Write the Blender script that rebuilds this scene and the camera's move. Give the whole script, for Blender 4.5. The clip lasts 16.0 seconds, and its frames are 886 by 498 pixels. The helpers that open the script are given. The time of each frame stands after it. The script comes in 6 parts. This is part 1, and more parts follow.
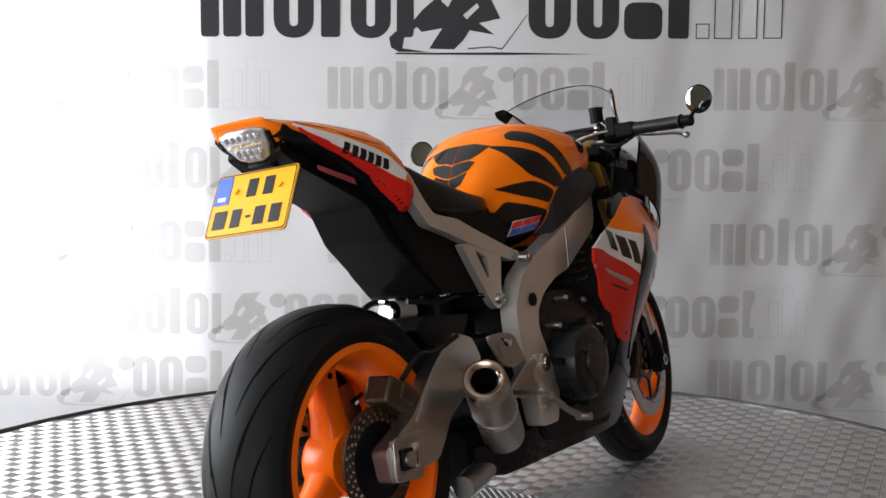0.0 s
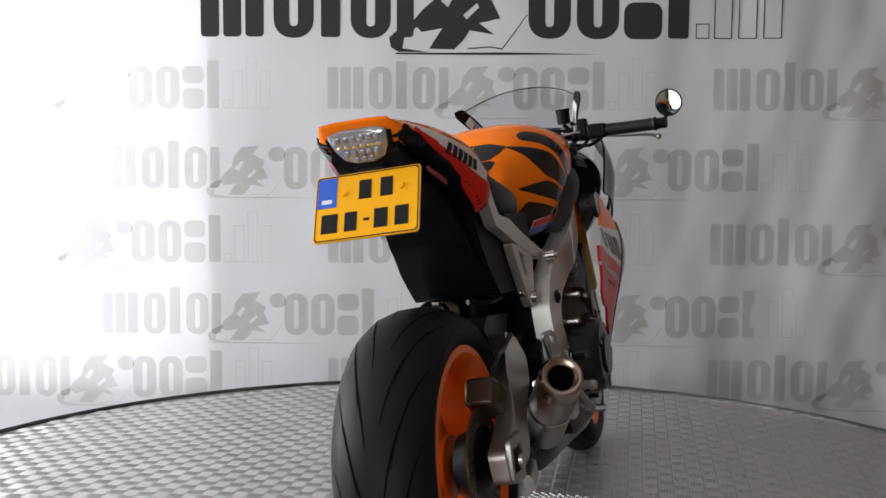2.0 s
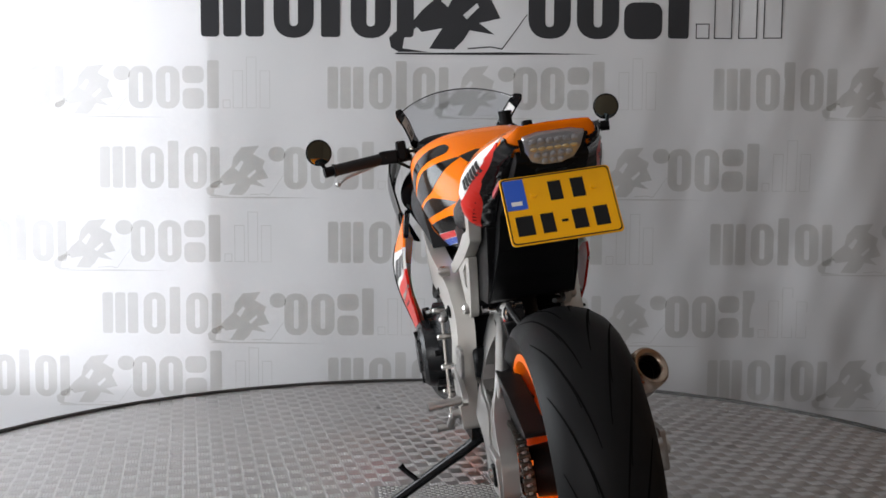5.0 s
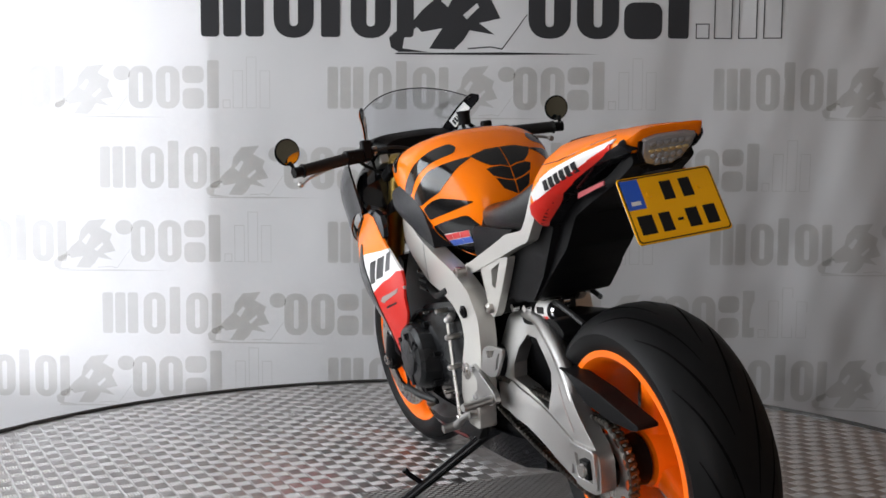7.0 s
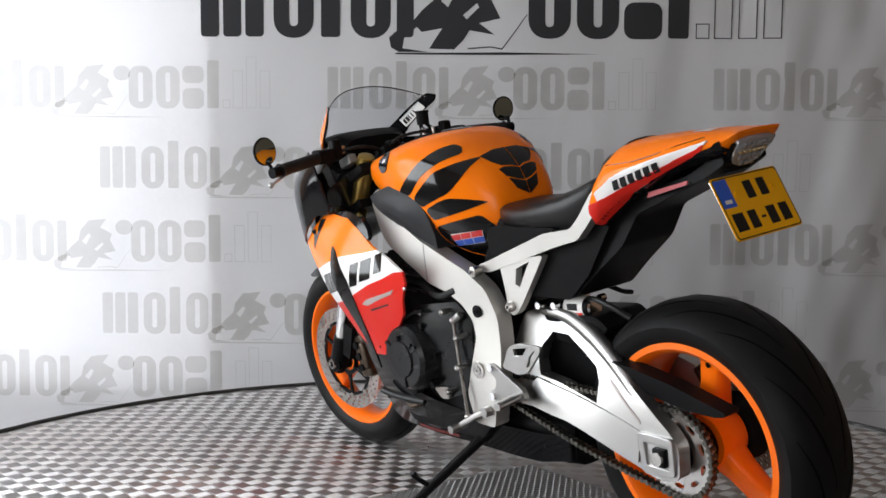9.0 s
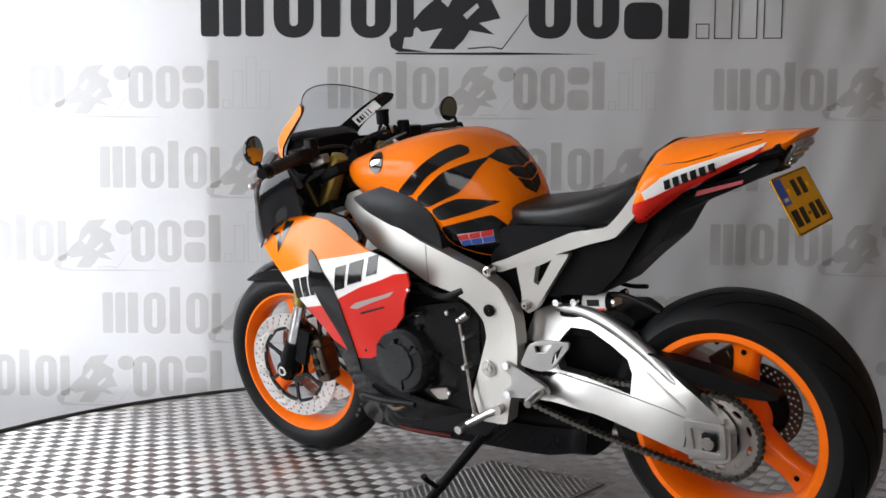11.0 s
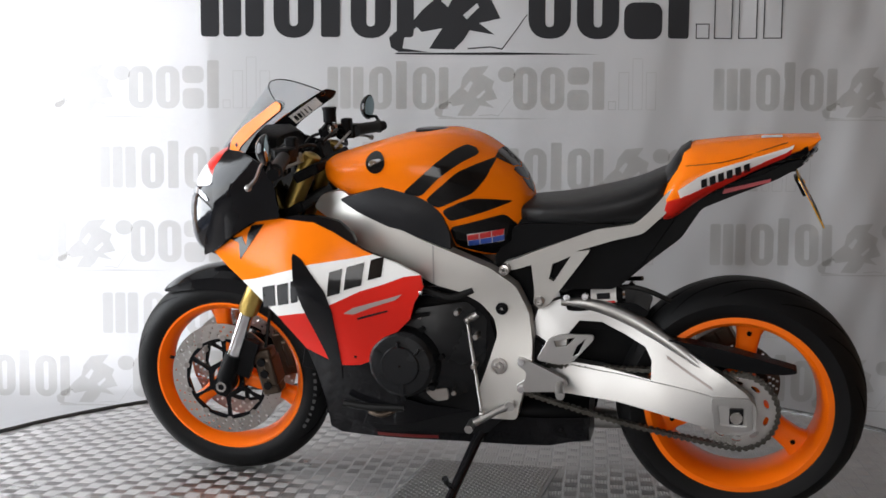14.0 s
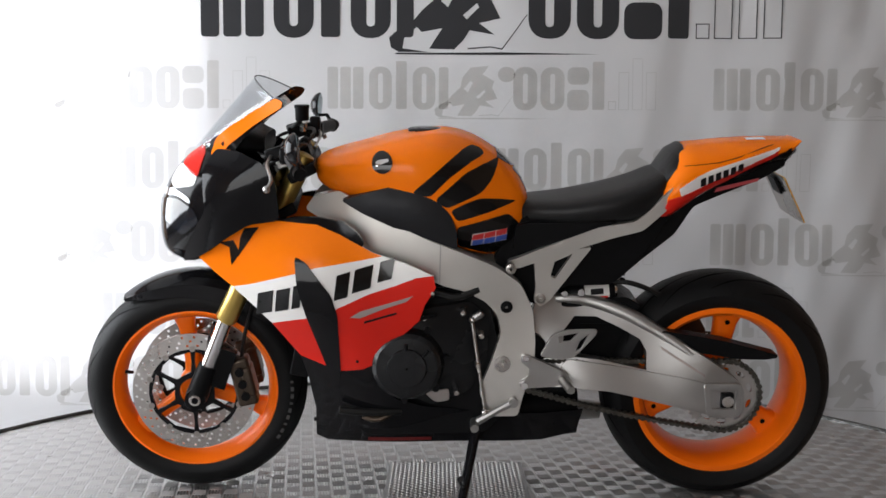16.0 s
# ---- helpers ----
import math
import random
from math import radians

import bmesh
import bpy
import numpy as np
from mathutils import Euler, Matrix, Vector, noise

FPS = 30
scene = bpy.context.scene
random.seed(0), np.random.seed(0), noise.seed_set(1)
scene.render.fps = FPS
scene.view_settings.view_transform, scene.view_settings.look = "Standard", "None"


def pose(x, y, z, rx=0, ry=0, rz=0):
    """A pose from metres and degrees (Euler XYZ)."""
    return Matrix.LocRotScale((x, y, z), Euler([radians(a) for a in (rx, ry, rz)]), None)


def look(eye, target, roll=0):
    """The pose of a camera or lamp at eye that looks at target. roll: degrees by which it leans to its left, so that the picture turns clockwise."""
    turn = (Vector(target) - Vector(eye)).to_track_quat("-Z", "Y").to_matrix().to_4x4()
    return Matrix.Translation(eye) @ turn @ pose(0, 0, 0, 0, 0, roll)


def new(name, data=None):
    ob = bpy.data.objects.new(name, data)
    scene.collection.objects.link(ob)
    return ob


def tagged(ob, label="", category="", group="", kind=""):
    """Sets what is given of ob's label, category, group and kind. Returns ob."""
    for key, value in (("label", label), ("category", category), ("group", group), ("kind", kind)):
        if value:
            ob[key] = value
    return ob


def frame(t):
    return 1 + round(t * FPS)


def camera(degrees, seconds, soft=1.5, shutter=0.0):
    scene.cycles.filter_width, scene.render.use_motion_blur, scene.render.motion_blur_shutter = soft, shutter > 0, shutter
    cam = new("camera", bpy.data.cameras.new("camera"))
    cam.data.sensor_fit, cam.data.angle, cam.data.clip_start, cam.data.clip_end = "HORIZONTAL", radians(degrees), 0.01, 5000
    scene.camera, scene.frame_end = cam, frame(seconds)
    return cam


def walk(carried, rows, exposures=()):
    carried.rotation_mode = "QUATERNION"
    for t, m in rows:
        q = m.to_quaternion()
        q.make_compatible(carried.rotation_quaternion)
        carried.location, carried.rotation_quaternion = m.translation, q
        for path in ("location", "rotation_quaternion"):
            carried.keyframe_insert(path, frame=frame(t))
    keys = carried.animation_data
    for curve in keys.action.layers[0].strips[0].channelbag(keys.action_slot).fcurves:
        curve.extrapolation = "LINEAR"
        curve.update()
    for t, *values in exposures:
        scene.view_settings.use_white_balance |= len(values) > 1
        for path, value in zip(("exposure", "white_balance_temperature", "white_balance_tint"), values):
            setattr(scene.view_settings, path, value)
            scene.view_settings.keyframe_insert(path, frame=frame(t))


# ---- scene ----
# ---------------------------------------------------------------- camera
cam = camera(44.04, 16.0, soft=1.6)
EYE = (0.0, -2.847, 0.907)
STAND = look(EYE, (EYE[0] - 0.01285, EYE[1] + 0.997, EYE[2] - 0.0763), 0.316)
walk(cam, [(0, STAND), (16, STAND)], exposures=[(0, 0.22), (2, 0.01), (4, -0.17), (7, -0.21), (9, -0.29), (12.5, -0.17), (14, -0.08), (16, 0.08)])

# ---------------------------------------------------------------- world and light
DEG = math.pi / 180
FLOOR_Z = -0.34          # room floor; the turntable deck is z = 0
world = bpy.data.worlds.new("world")
scene.world = world
world.use_nodes = True
wn = world.node_tree
sky = wn.nodes.new("ShaderNodeTexSky")
sky.sky_type = "NISHITA"
sky.sun_disc = False
sky.sun_elevation, sky.sun_rotation = 40 * DEG, 250 * DEG
wn.links.new(sky.outputs[0], wn.nodes["Background"].inputs[0])
wn.nodes["Background"].inputs[1].default_value = 0.10


def window_light(name, eye, target, w, h, watts, tint):
    lamp = bpy.data.lights.new(name, "AREA")
    lamp.shape, lamp.size, lamp.size_y, lamp.energy, lamp.color = "RECTANGLE", w, h, watts, tint
    ob = new(name, lamp)
    ob.matrix_world = look(eye, target)
    return ob


# daylight in the big door opening at the side, in the window behind the banner and in the far window behind the camera
window_light("daylight_side_door", (-3.55, -0.2, 1.35), (0, -0.2, 1.2), 3.0, 2.3, 215, (0.905, 0.95, 1.0))
window_light("daylight_behind_banner", (-2.4, 2.75, 0.95), (-2.4, 0, 0.95), 2.4, 2.5, 200, (0.93, 0.955, 1.0))
window_light("daylight_rear_door", (-1.9, -6.0, 1.05), (-1.9, 0, 1.05), 2.9, 2.5, 108, (0.985, 0.975, 0.985))

# ---------------------------------------------------------------- materials


def mat(name, color, rough=0.5, metal=0.0, coat=0.0, spec=0.5, grain=0.0, grain_size=300.0, bump=0.0, wear=0.0, rough_var=0.0):
    """A principled material with two scales of variation: fine grain and broad wear."""
    m = bpy.data.materials.new(name)
    m.use_nodes = True
    t = m.node_tree
    b = t.nodes["Principled BSDF"]
    b.inputs["Roughness"].default_value, b.inputs["Metallic"].default_value = rough, metal
    b.inputs["Coat Weight"].default_value, b.inputs["Specular IOR Level"].default_value = coat, spec
    b.inputs["Coat Roughness"].default_value = 0.06
    co = t.nodes.new("ShaderNodeTexCoord")
    fine = t.nodes.new("ShaderNodeTexNoise")
    fine.inputs["Scale"].default_value, fine.inputs["Detail"].default_value = grain_size, 3
    broad = t.nodes.new("ShaderNodeTexNoise")
    broad.inputs["Scale"].default_value, broad.inputs["Detail"].default_value = 7, 5
    for n in (fine, broad):
        t.links.new(co.outputs["Object"], n.inputs["Vector"])
    add = t.nodes.new("ShaderNodeMath")
    add.operation = "MULTIPLY_ADD"
    t.links.new(fine.outputs[0], add.inputs[0])
    add.inputs[1].default_value = grain
    wv = t.nodes.new("ShaderNodeMath")
    wv.operation = "MULTIPLY_ADD"
    t.links.new(broad.outputs[0], wv.inputs[0])
    wv.inputs[1].default_value, wv.inputs[2].default_value = wear, 1 - (wear + grain) / 2
    t.links.new(wv.outputs[0], add.inputs[2])
    mix = t.nodes.new("ShaderNodeMix")
    mix.data_type, mix.blend_type = "RGBA", "MULTIPLY"
    mix.inputs["Factor"].default_value = 1
    mix.inputs["A"].default_value = (*color, 1)
    t.links.new(add.outputs[0], mix.inputs["B"])
    t.links.new(mix.outputs["Result"], b.inputs["Base Color"])
    if rough_var:
        rv = t.nodes.new("ShaderNodeMath")
        rv.operation = "MULTIPLY_ADD"
        t.links.new(broad.outputs[0], rv.inputs[0])
        rv.inputs[1].default_value, rv.inputs[2].default_value = rough_var, rough - rough_var / 2
        t.links.new(rv.outputs[0], b.inputs["Roughness"])
    if bump:
        bn = t.nodes.new("ShaderNodeBump")
        bn.inputs["Strength"].default_value, bn.inputs["Distance"].default_value = bump, 0.001
        t.links.new(fine.outputs[0], bn.inputs["Height"])
        t.links.new(bn.outputs[0], b.inputs["Normal"])
    return m


ORANGE = mat("orange_paint", (0.95, 0.20, 0.003), 0.22, spec=0.13, coat=0.10, grain=0.06, wear=0.06)
RIM_ORANGE = mat("orange_wheel_enamel", (0.95, 0.165, 0.003), 0.34, spec=0.2, coat=0.25, grain=0.08, wear=0.12, rough_var=0.1)
WHITE = mat("white_paint", (0.78, 0.77, 0.75), 0.27, spec=0.3, coat=0.2, grain=0.04, wear=0.06)
RED = mat("red_paint", (0.62, 0.018, 0.010), 0.28, spec=0.16, coat=0.12, grain=0.05, wear=0.08)
GLOSS = mat("gloss_black_paint", (0.006, 0.006, 0.007), 0.09, spec=0.16, coat=0.1, grain=0.1, wear=0.2)
PLASTIC = mat("matt_black_plastic", (0.006, 0.006, 0.0065), 0.36, spec=0.06, grain=0.25, grain_size=900, bump=0.25, wear=0.3, rough_var=0.15)
ENGINE = mat("black_engine_casting", (0.006, 0.006, 0.0065), 0.36, spec=0.09, grain=0.35, grain_size=500, bump=0.4, wear=0.4, rough_var=0.2)
DECAL = mat("black_vinyl", (0.006, 0.006, 0.0065), 0.12, spec=0.25, coat=0.25, grain=0.12, wear=0.2)
PAD = mat("charcoal_vinyl_pad", (0.016, 0.0165, 0.019), 0.5, spec=0.25, grain=0.3, grain_size=700, bump=0.3, wear=0.2)
SEAT = mat("black_seat_vinyl", (0.008, 0.008, 0.0085), 0.34, spec=0.24, grain=0.35, grain_size=600, bump=0.5, wear=0.25, rough_var=0.15)
CASE = mat("satin_black_engine_cover", (0.008, 0.0085, 0.0095), 0.27, spec=0.28, grain=0.2, grain_size=500, bump=0.15, wear=0.3, rough_var=0.12)
RUBBER = mat("tyre_rubber", (0.006, 0.006, 0.0064), 0.50, spec=0.14, grain=0.25, grain_size=450, bump=0.35, wear=0.35, rough_var=0.15)
ALU = mat("satin_aluminium", (0.42, 0.412, 0.40), 0.36, 1.0, grain=0.12, grain_size=500, wear=0.12, rough_var=0.14)
FRAME = mat("silver_frame_lacquer", (0.64, 0.625, 0.59), 0.40, 0.8, coat=0.2, grain=0.10, grain_size=800, wear=0.10, rough_var=0.1)
STEEL = mat("brushed_steel", (0.50, 0.48, 0.46), 0.28, 1.0, grain=0.2, grain_size=400, wear=0.25, rough_var=0.18)
TITAN = mat("titanium_sleeve", (0.36, 0.33, 0.31), 0.40, 1.0, grain=0.15, grain_size=600, wear=0.3, rough_var=0.15)
BRONZE = mat("heat_tinted_steel", (0.44, 0.35, 0.28), 0.25, 1.0, grain=0.15, wear=0.35, rough_var=0.15)
BRONZE_DARK = mat("dark_bronze_anodised", (0.075, 0.055, 0.04), 0.4, 0.8, grain=0.2, wear=0.3)
GOLD = mat("gold_anodised_fork", (0.48, 0.34, 0.10), 0.32, 1.0, grain=0.1, wear=0.2)
CHROME = mat("chrome", (0.75, 0.75, 0.76), 0.10, 1.0, grain=0.05, wear=0.1)
MIRROR = mat("mirror_glass", (0.27, 0.37, 0.40), 0.03, 1.0)
CHAIN = mat("oily_chain_steel", (0.11, 0.104, 0.092), 0.30, 1.0, grain=0.4, wear=0.4)
YELLOW = mat("yellow_plate", (0.90, 0.43, 0.004), 0.34, spec=0.22, grain=0.05, wear=0.05, coat=0.05)
BLUE = mat("blue_field", (0.02, 0.10, 0.55), 0.35, grain=0.05, wear=0.05)
GROOVE = mat("groove_black", (0.003, 0.003, 0.003), 0.9, spec=0.05)
DARKRED = mat("dark_red_print", (0.13, 0.010, 0.010), 0.4, grain=0.15)
DARKMARK = mat("dark_print", (0.010, 0.010, 0.011), 0.35, spec=0.2, grain=0.1)
BADGE_BLUE = mat("badge_blue", (0.03, 0.09, 0.42), 0.3, coat=0.4)
BADGE_RED = mat("badge_red", (0.60, 0.03, 0.03), 0.3, coat=0.4)
GREYMARK = mat("silver_grey_print", (0.32, 0.27, 0.25), 0.3, coat=0.4)
SIDEPRINT = mat("faded_sidewall_print", (0.045, 0.045, 0.045), 0.5, grain=0.3)
PINK = mat("pink_print", (0.42, 0.06, 0.07), 0.4, grain=0.15)
HOSE = mat("rubber_hose", (0.006, 0.006, 0.006), 0.5, spec=0.3, grain=0.2)
DECK = mat("tread_plate_aluminium", (0.49, 0.48, 0.475), 0.32, 0.9, grain=0.22, grain_size=260, wear=0.28, rough_var=0.22)
MATGREY = mat("worn_grey_metal_mesh", (0.30, 0.295, 0.29), 0.42, 0.8, grain=0.3, wear=0.3)
EDGE = mat("dark_edge_trim", (0.10, 0.098, 0.096), 0.32, 1.0, grain=0.2, wear=0.3)
CONCRETE = mat("grey_concrete", (0.20, 0.18, 0.165), 0.7, grain=0.3, grain_size=60, bump=0.3, wear=0.4)
PLASTER = mat("painted_wall", (0.27, 0.165, 0.10), 0.8, grain=0.1, grain_size=80, wear=0.15)
CEIL = mat("ceiling_board", (0.62, 0.61, 0.60), 0.85, grain=0.1, wear=0.1)
LED_AMBER = mat("amber_lens", (0.60, 0.46, 0.24), 0.15, 0.5, coat=0.6)
SMOKED = mat("smoked_headlight_glass", (0.012, 0.014, 0.019), 0.06, spec=0.5, coat=0.4, grain=0.2)
LENS = mat("clear_lens_plastic", (0.34, 0.35, 0.37), 0.12, 0.5, coat=0.8, grain=0.2, grain_size=60)


def clear_glass(name, tint, rough=0.02, alpha=0.12):
    m = bpy.data.materials.new(name)
    m.use_nodes = True
    t = m.node_tree
    out = t.nodes["Material Output"]
    b = t.nodes["Principled BSDF"]
    b.inputs["Base Color"].default_value, b.inputs["Roughness"].default_value = (*tint, 1), rough
    tr = t.nodes.new("ShaderNodeBsdfTransparent")
    tr.inputs[0].default_value = (*tint, 1)
    gl = t.nodes.new("ShaderNodeBsdfGlossy")
    gl.inputs["Roughness"].default_value = rough
    mx = t.nodes.new("ShaderNodeMixShader")
    mx.inputs[0].default_value = 0.05
    t.links.new(tr.outputs[0], mx.inputs[1])
    t.links.new(gl.outputs[0], mx.inputs[2])
    t.links.new(mx.outputs[0], out.inputs[0])
    return m


SCREEN = clear_glass("windscreen_acrylic", (0.93, 0.94, 0.95))


def cloth(name, color, through_share):
    """Printed banner cloth: diffuse on the front, lets light from behind through, with soft creases."""
    m = bpy.data.materials.new(name)
    m.use_nodes = True
    t = m.node_tree
    out = t.nodes["Material Output"]
    t.nodes.remove(t.nodes["Principled BSDF"])
    co = t.nodes.new("ShaderNodeTexCoord")
    weave = t.nodes.new("ShaderNodeTexNoise")
    weave.inputs["Scale"].default_value, weave.inputs["Detail"].default_value = 220, 2
    t.links.new(co.outputs["Object"], weave.inputs["Vector"])
    stain = t.nodes.new("ShaderNodeTexNoise")
    stain.inputs["Scale"].default_value, stain.inputs["Detail"].default_value = 1.7, 4
    t.links.new(co.outputs["Object"], stain.inputs["Vector"])
    ramp = t.nodes.new("ShaderNodeMapRange")
    ramp.inputs["To Min"].default_value, ramp.inputs["To Max"].default_value = 0.92, 1.04
    t.links.new(stain.outputs[0], ramp.inputs["Value"])
    mul = t.nodes.new("ShaderNodeMix")
    mul.data_type, mul.blend_type = "RGBA", "MULTIPLY"
    mul.inputs["Factor"].default_value = 1
    mul.inputs["A"].default_value = (*color, 1)
    t.links.new(ramp.outputs[0], mul.inputs["B"])
    bump = t.nodes.new("ShaderNodeBump")
    bump.inputs["Strength"].default_value, bump.inputs["Distance"].default_value = 0.15, 0.001
    t.links.new(weave.outputs[0], bump.inputs["Height"])
    d = t.nodes.new("ShaderNodeBsdfDiffuse")
    tl = t.nodes.new("ShaderNodeBsdfTranslucent")
    for n in (d, tl):
        t.links.new(mul.outputs["Result"], n.inputs["Color"])
        t.links.new(bump.outputs[0], n.inputs["Normal"])
    mx = t.nodes.new("ShaderNodeMixShader")
    mx.inputs[0].default_value = through_share
    t.links.new(d.outputs[0], mx.inputs[1])
    t.links.new(tl.outputs[0], mx.inputs[2])
    t.links.new(mx.outputs[0], out.inputs[0])
    return m


CLOTH = cloth("banner_cloth", (0.72, 0.72, 0.73), 0.35)
PRINT_DARK = cloth("banner_dark_print", (0.045, 0.045, 0.048), 0.2)


def ink_film(name, tint):
    """Thin translucent ink: tints what the cloth behind it gives back."""
    m = bpy.data.materials.new(name)
    m.use_nodes = True
    t = m.node_tree
    t.nodes.remove(t.nodes["Principled BSDF"])
    co = t.nodes.new("ShaderNodeTexCoord")
    fade = t.nodes.new("ShaderNodeTexNoise")
    fade.inputs["Scale"].default_value, fade.inputs["Detail"].default_value = 6, 4
    t.links.new(co.outputs["Object"], fade.inputs["Vector"])
    mix = t.nodes.new("ShaderNodeMix")
    mix.data_type = "RGBA"
    mix.inputs["A"].default_value = (*(c * 0.95 for c in tint), 1)
    mix.inputs["B"].default_value = (*(min(c * 1.06, 1) for c in tint), 1)
    t.links.new(fade.outputs[0], mix.inputs["Factor"])
    tr = t.nodes.new("ShaderNodeBsdfTransparent")
    t.links.new(mix.outputs["Result"], tr.inputs[0])
    t.links.new(tr.outputs[0], t.nodes["Material Output"].inputs[0])
    return m


PRINT_GREY = ink_film("banner_pale_grey_ink", (0.845, 0.84, 0.825))

# ---------------------------------------------------------------- mesh tools


from mathutils.bvhtree import BVHTree


def part(name, bm, material, parent=None, label="", sharp=35, bevel=0.0, kind=""):
    """Links a bmesh as one mesh object, under a thing or a part where one is given."""
    bmesh.ops.recalc_face_normals(bm, faces=bm.faces)
    me = bpy.data.meshes.new(name)
    bm.to_mesh(me)
    bm.free()
    for f in me.polygons:
        f.use_smooth = True
    me.set_sharp_from_angle(angle=sharp * DEG)
    me.materials.append(material)
    ob = new(name, me)
    if parent:
        while parent.parent and parent.parent.parent:
            parent = parent.parent
        ob.parent = parent
    if bevel:
        b = ob.modifiers.new("edge", "BEVEL")
        b.width, b.segments, b.limit_method, b.angle_limit = bevel, 2, "ANGLE", 40 * DEG
    if label or kind:
        tagged(ob, label=label, kind=kind)
    return ob


def box(bm, size, m=Matrix()):
    r = bmesh.ops.create_cube(bm, size=1, matrix=m @ Matrix.Diagonal((*size, 1)))
    return r["verts"]


def lathe(bm, profile, n=64, at=(0, 0, 0), close=True):
    """Turns a closed profile of (radius, y) round the y axis."""
    rings = []
    for r, y in profile:
        rings.append([bm.verts.new((at[0] + r * math.sin(2 * math.pi * k / n), at[1] + y, at[2] + r * math.cos(2 * math.pi * k / n))) for k in range(n)])
    pairs = list(zip(rings, rings[1:] + ([rings[0]] if close else [])))
    for a, b in pairs:
        for k in range(n):
            bm.faces.new((a[k], a[(k + 1) % n], b[(k + 1) % n], b[k]))
    if not close:
        bm.faces.new(rings[0])
        bm.faces.new(rings[-1])
    return rings


def tube(bm, pts, radius, n=10, cap=True):
    """A round tube along points; radius is one number or one for each point."""
    pts = [Vector(p) for p in pts]
    rad = radius if isinstance(radius, (list, tuple)) else [radius] * len(pts)
    rings, side = [], None
    for i, p in enumerate(pts):
        d = (pts[min(i + 1, len(pts) - 1)] - pts[max(i - 1, 0)]).normalized()
        if side is None:
            side = d.orthogonal().normalized()
        side = (side - d * side.dot(d)).normalized()
        up = d.cross(side)
        rings.append([bm.verts.new(p + (side * math.cos(a) + up * math.sin(a)) * rad[i]) for a in (2 * math.pi * k / n for k in range(n))])
    for a, b in zip(rings, rings[1:]):
        for k in range(n):
            bm.faces.new((a[k], a[(k + 1) % n], b[(k + 1) % n], b[k]))
    if cap:
        bm.faces.new(rings[0])
        bm.faces.new(rings[-1])


def curve_points(pts, steps=6):
    """Smooth points through the given ones (Catmull-Rom)."""
    p = [Vector(q) for q in pts]
    p = [p[0] * 2 - p[1]] + p + [p[-1] * 2 - p[-2]]
    out = []
    for i in range(1, len(p) - 2):
        for k in range(steps):
            t = k / steps
            a, b, c, d = p[i - 1:i + 3]
            out.append(0.5 * (2 * b + (c - a) * t + (2 * a - 5 * b + 4 * c - d) * t * t + (3 * b - a - 3 * c + d) * t ** 3))
    return out + [p[-2]]


def rounded(poly, steps=3):
    """Softens the corners of a 2D outline."""
    out = []
    n = len(poly)
    for i in range(n):
        a, b, c = (Vector(poly[(i + k) % n]) for k in (-1, 0, 1))
        ra, rc = min(0.3 * (a - b).length, 0.012), min(0.3 * (c - b).length, 0.012)
        p, q = b + (a - b).normalized() * ra, b + (c - b).normalized() * rc
        for k in range(steps + 1):
            t = k / steps
            out.append(tuple((1 - t) ** 2 * p + 2 * t * (1 - t) * b + t * t * q))
    return out


def surface(points):
    """A smooth sideways bulge y(x, z) through (x, z, y) points."""
    p = np.array(points, float)
    n = len(p)
    d = np.linalg.norm(p[:, None, :2] - p[None, :, :2], axis=2)
    k = (d * d + 0.02) ** 0.5
    a = np.zeros((n + 3, n + 3))
    a[:n, :n] = k
    a[:n, n], a[:n, n + 1:] = 1, p[:, :2]
    a[n, :n], a[n + 1:, :n] = 1, p[:, :2].T
    w = np.linalg.solve(a + 1e-9 * np.eye(n + 3), np.r_[p[:, 2], 0, 0, 0])

    def y(x, z):
        r = np.sqrt((p[:, 0] - x) ** 2 + (p[:, 1] - z) ** 2 + 0.02)
        return float(r @ w[:n] + w[n] + w[n + 1] * x + w[n + 2] * z)
    return y


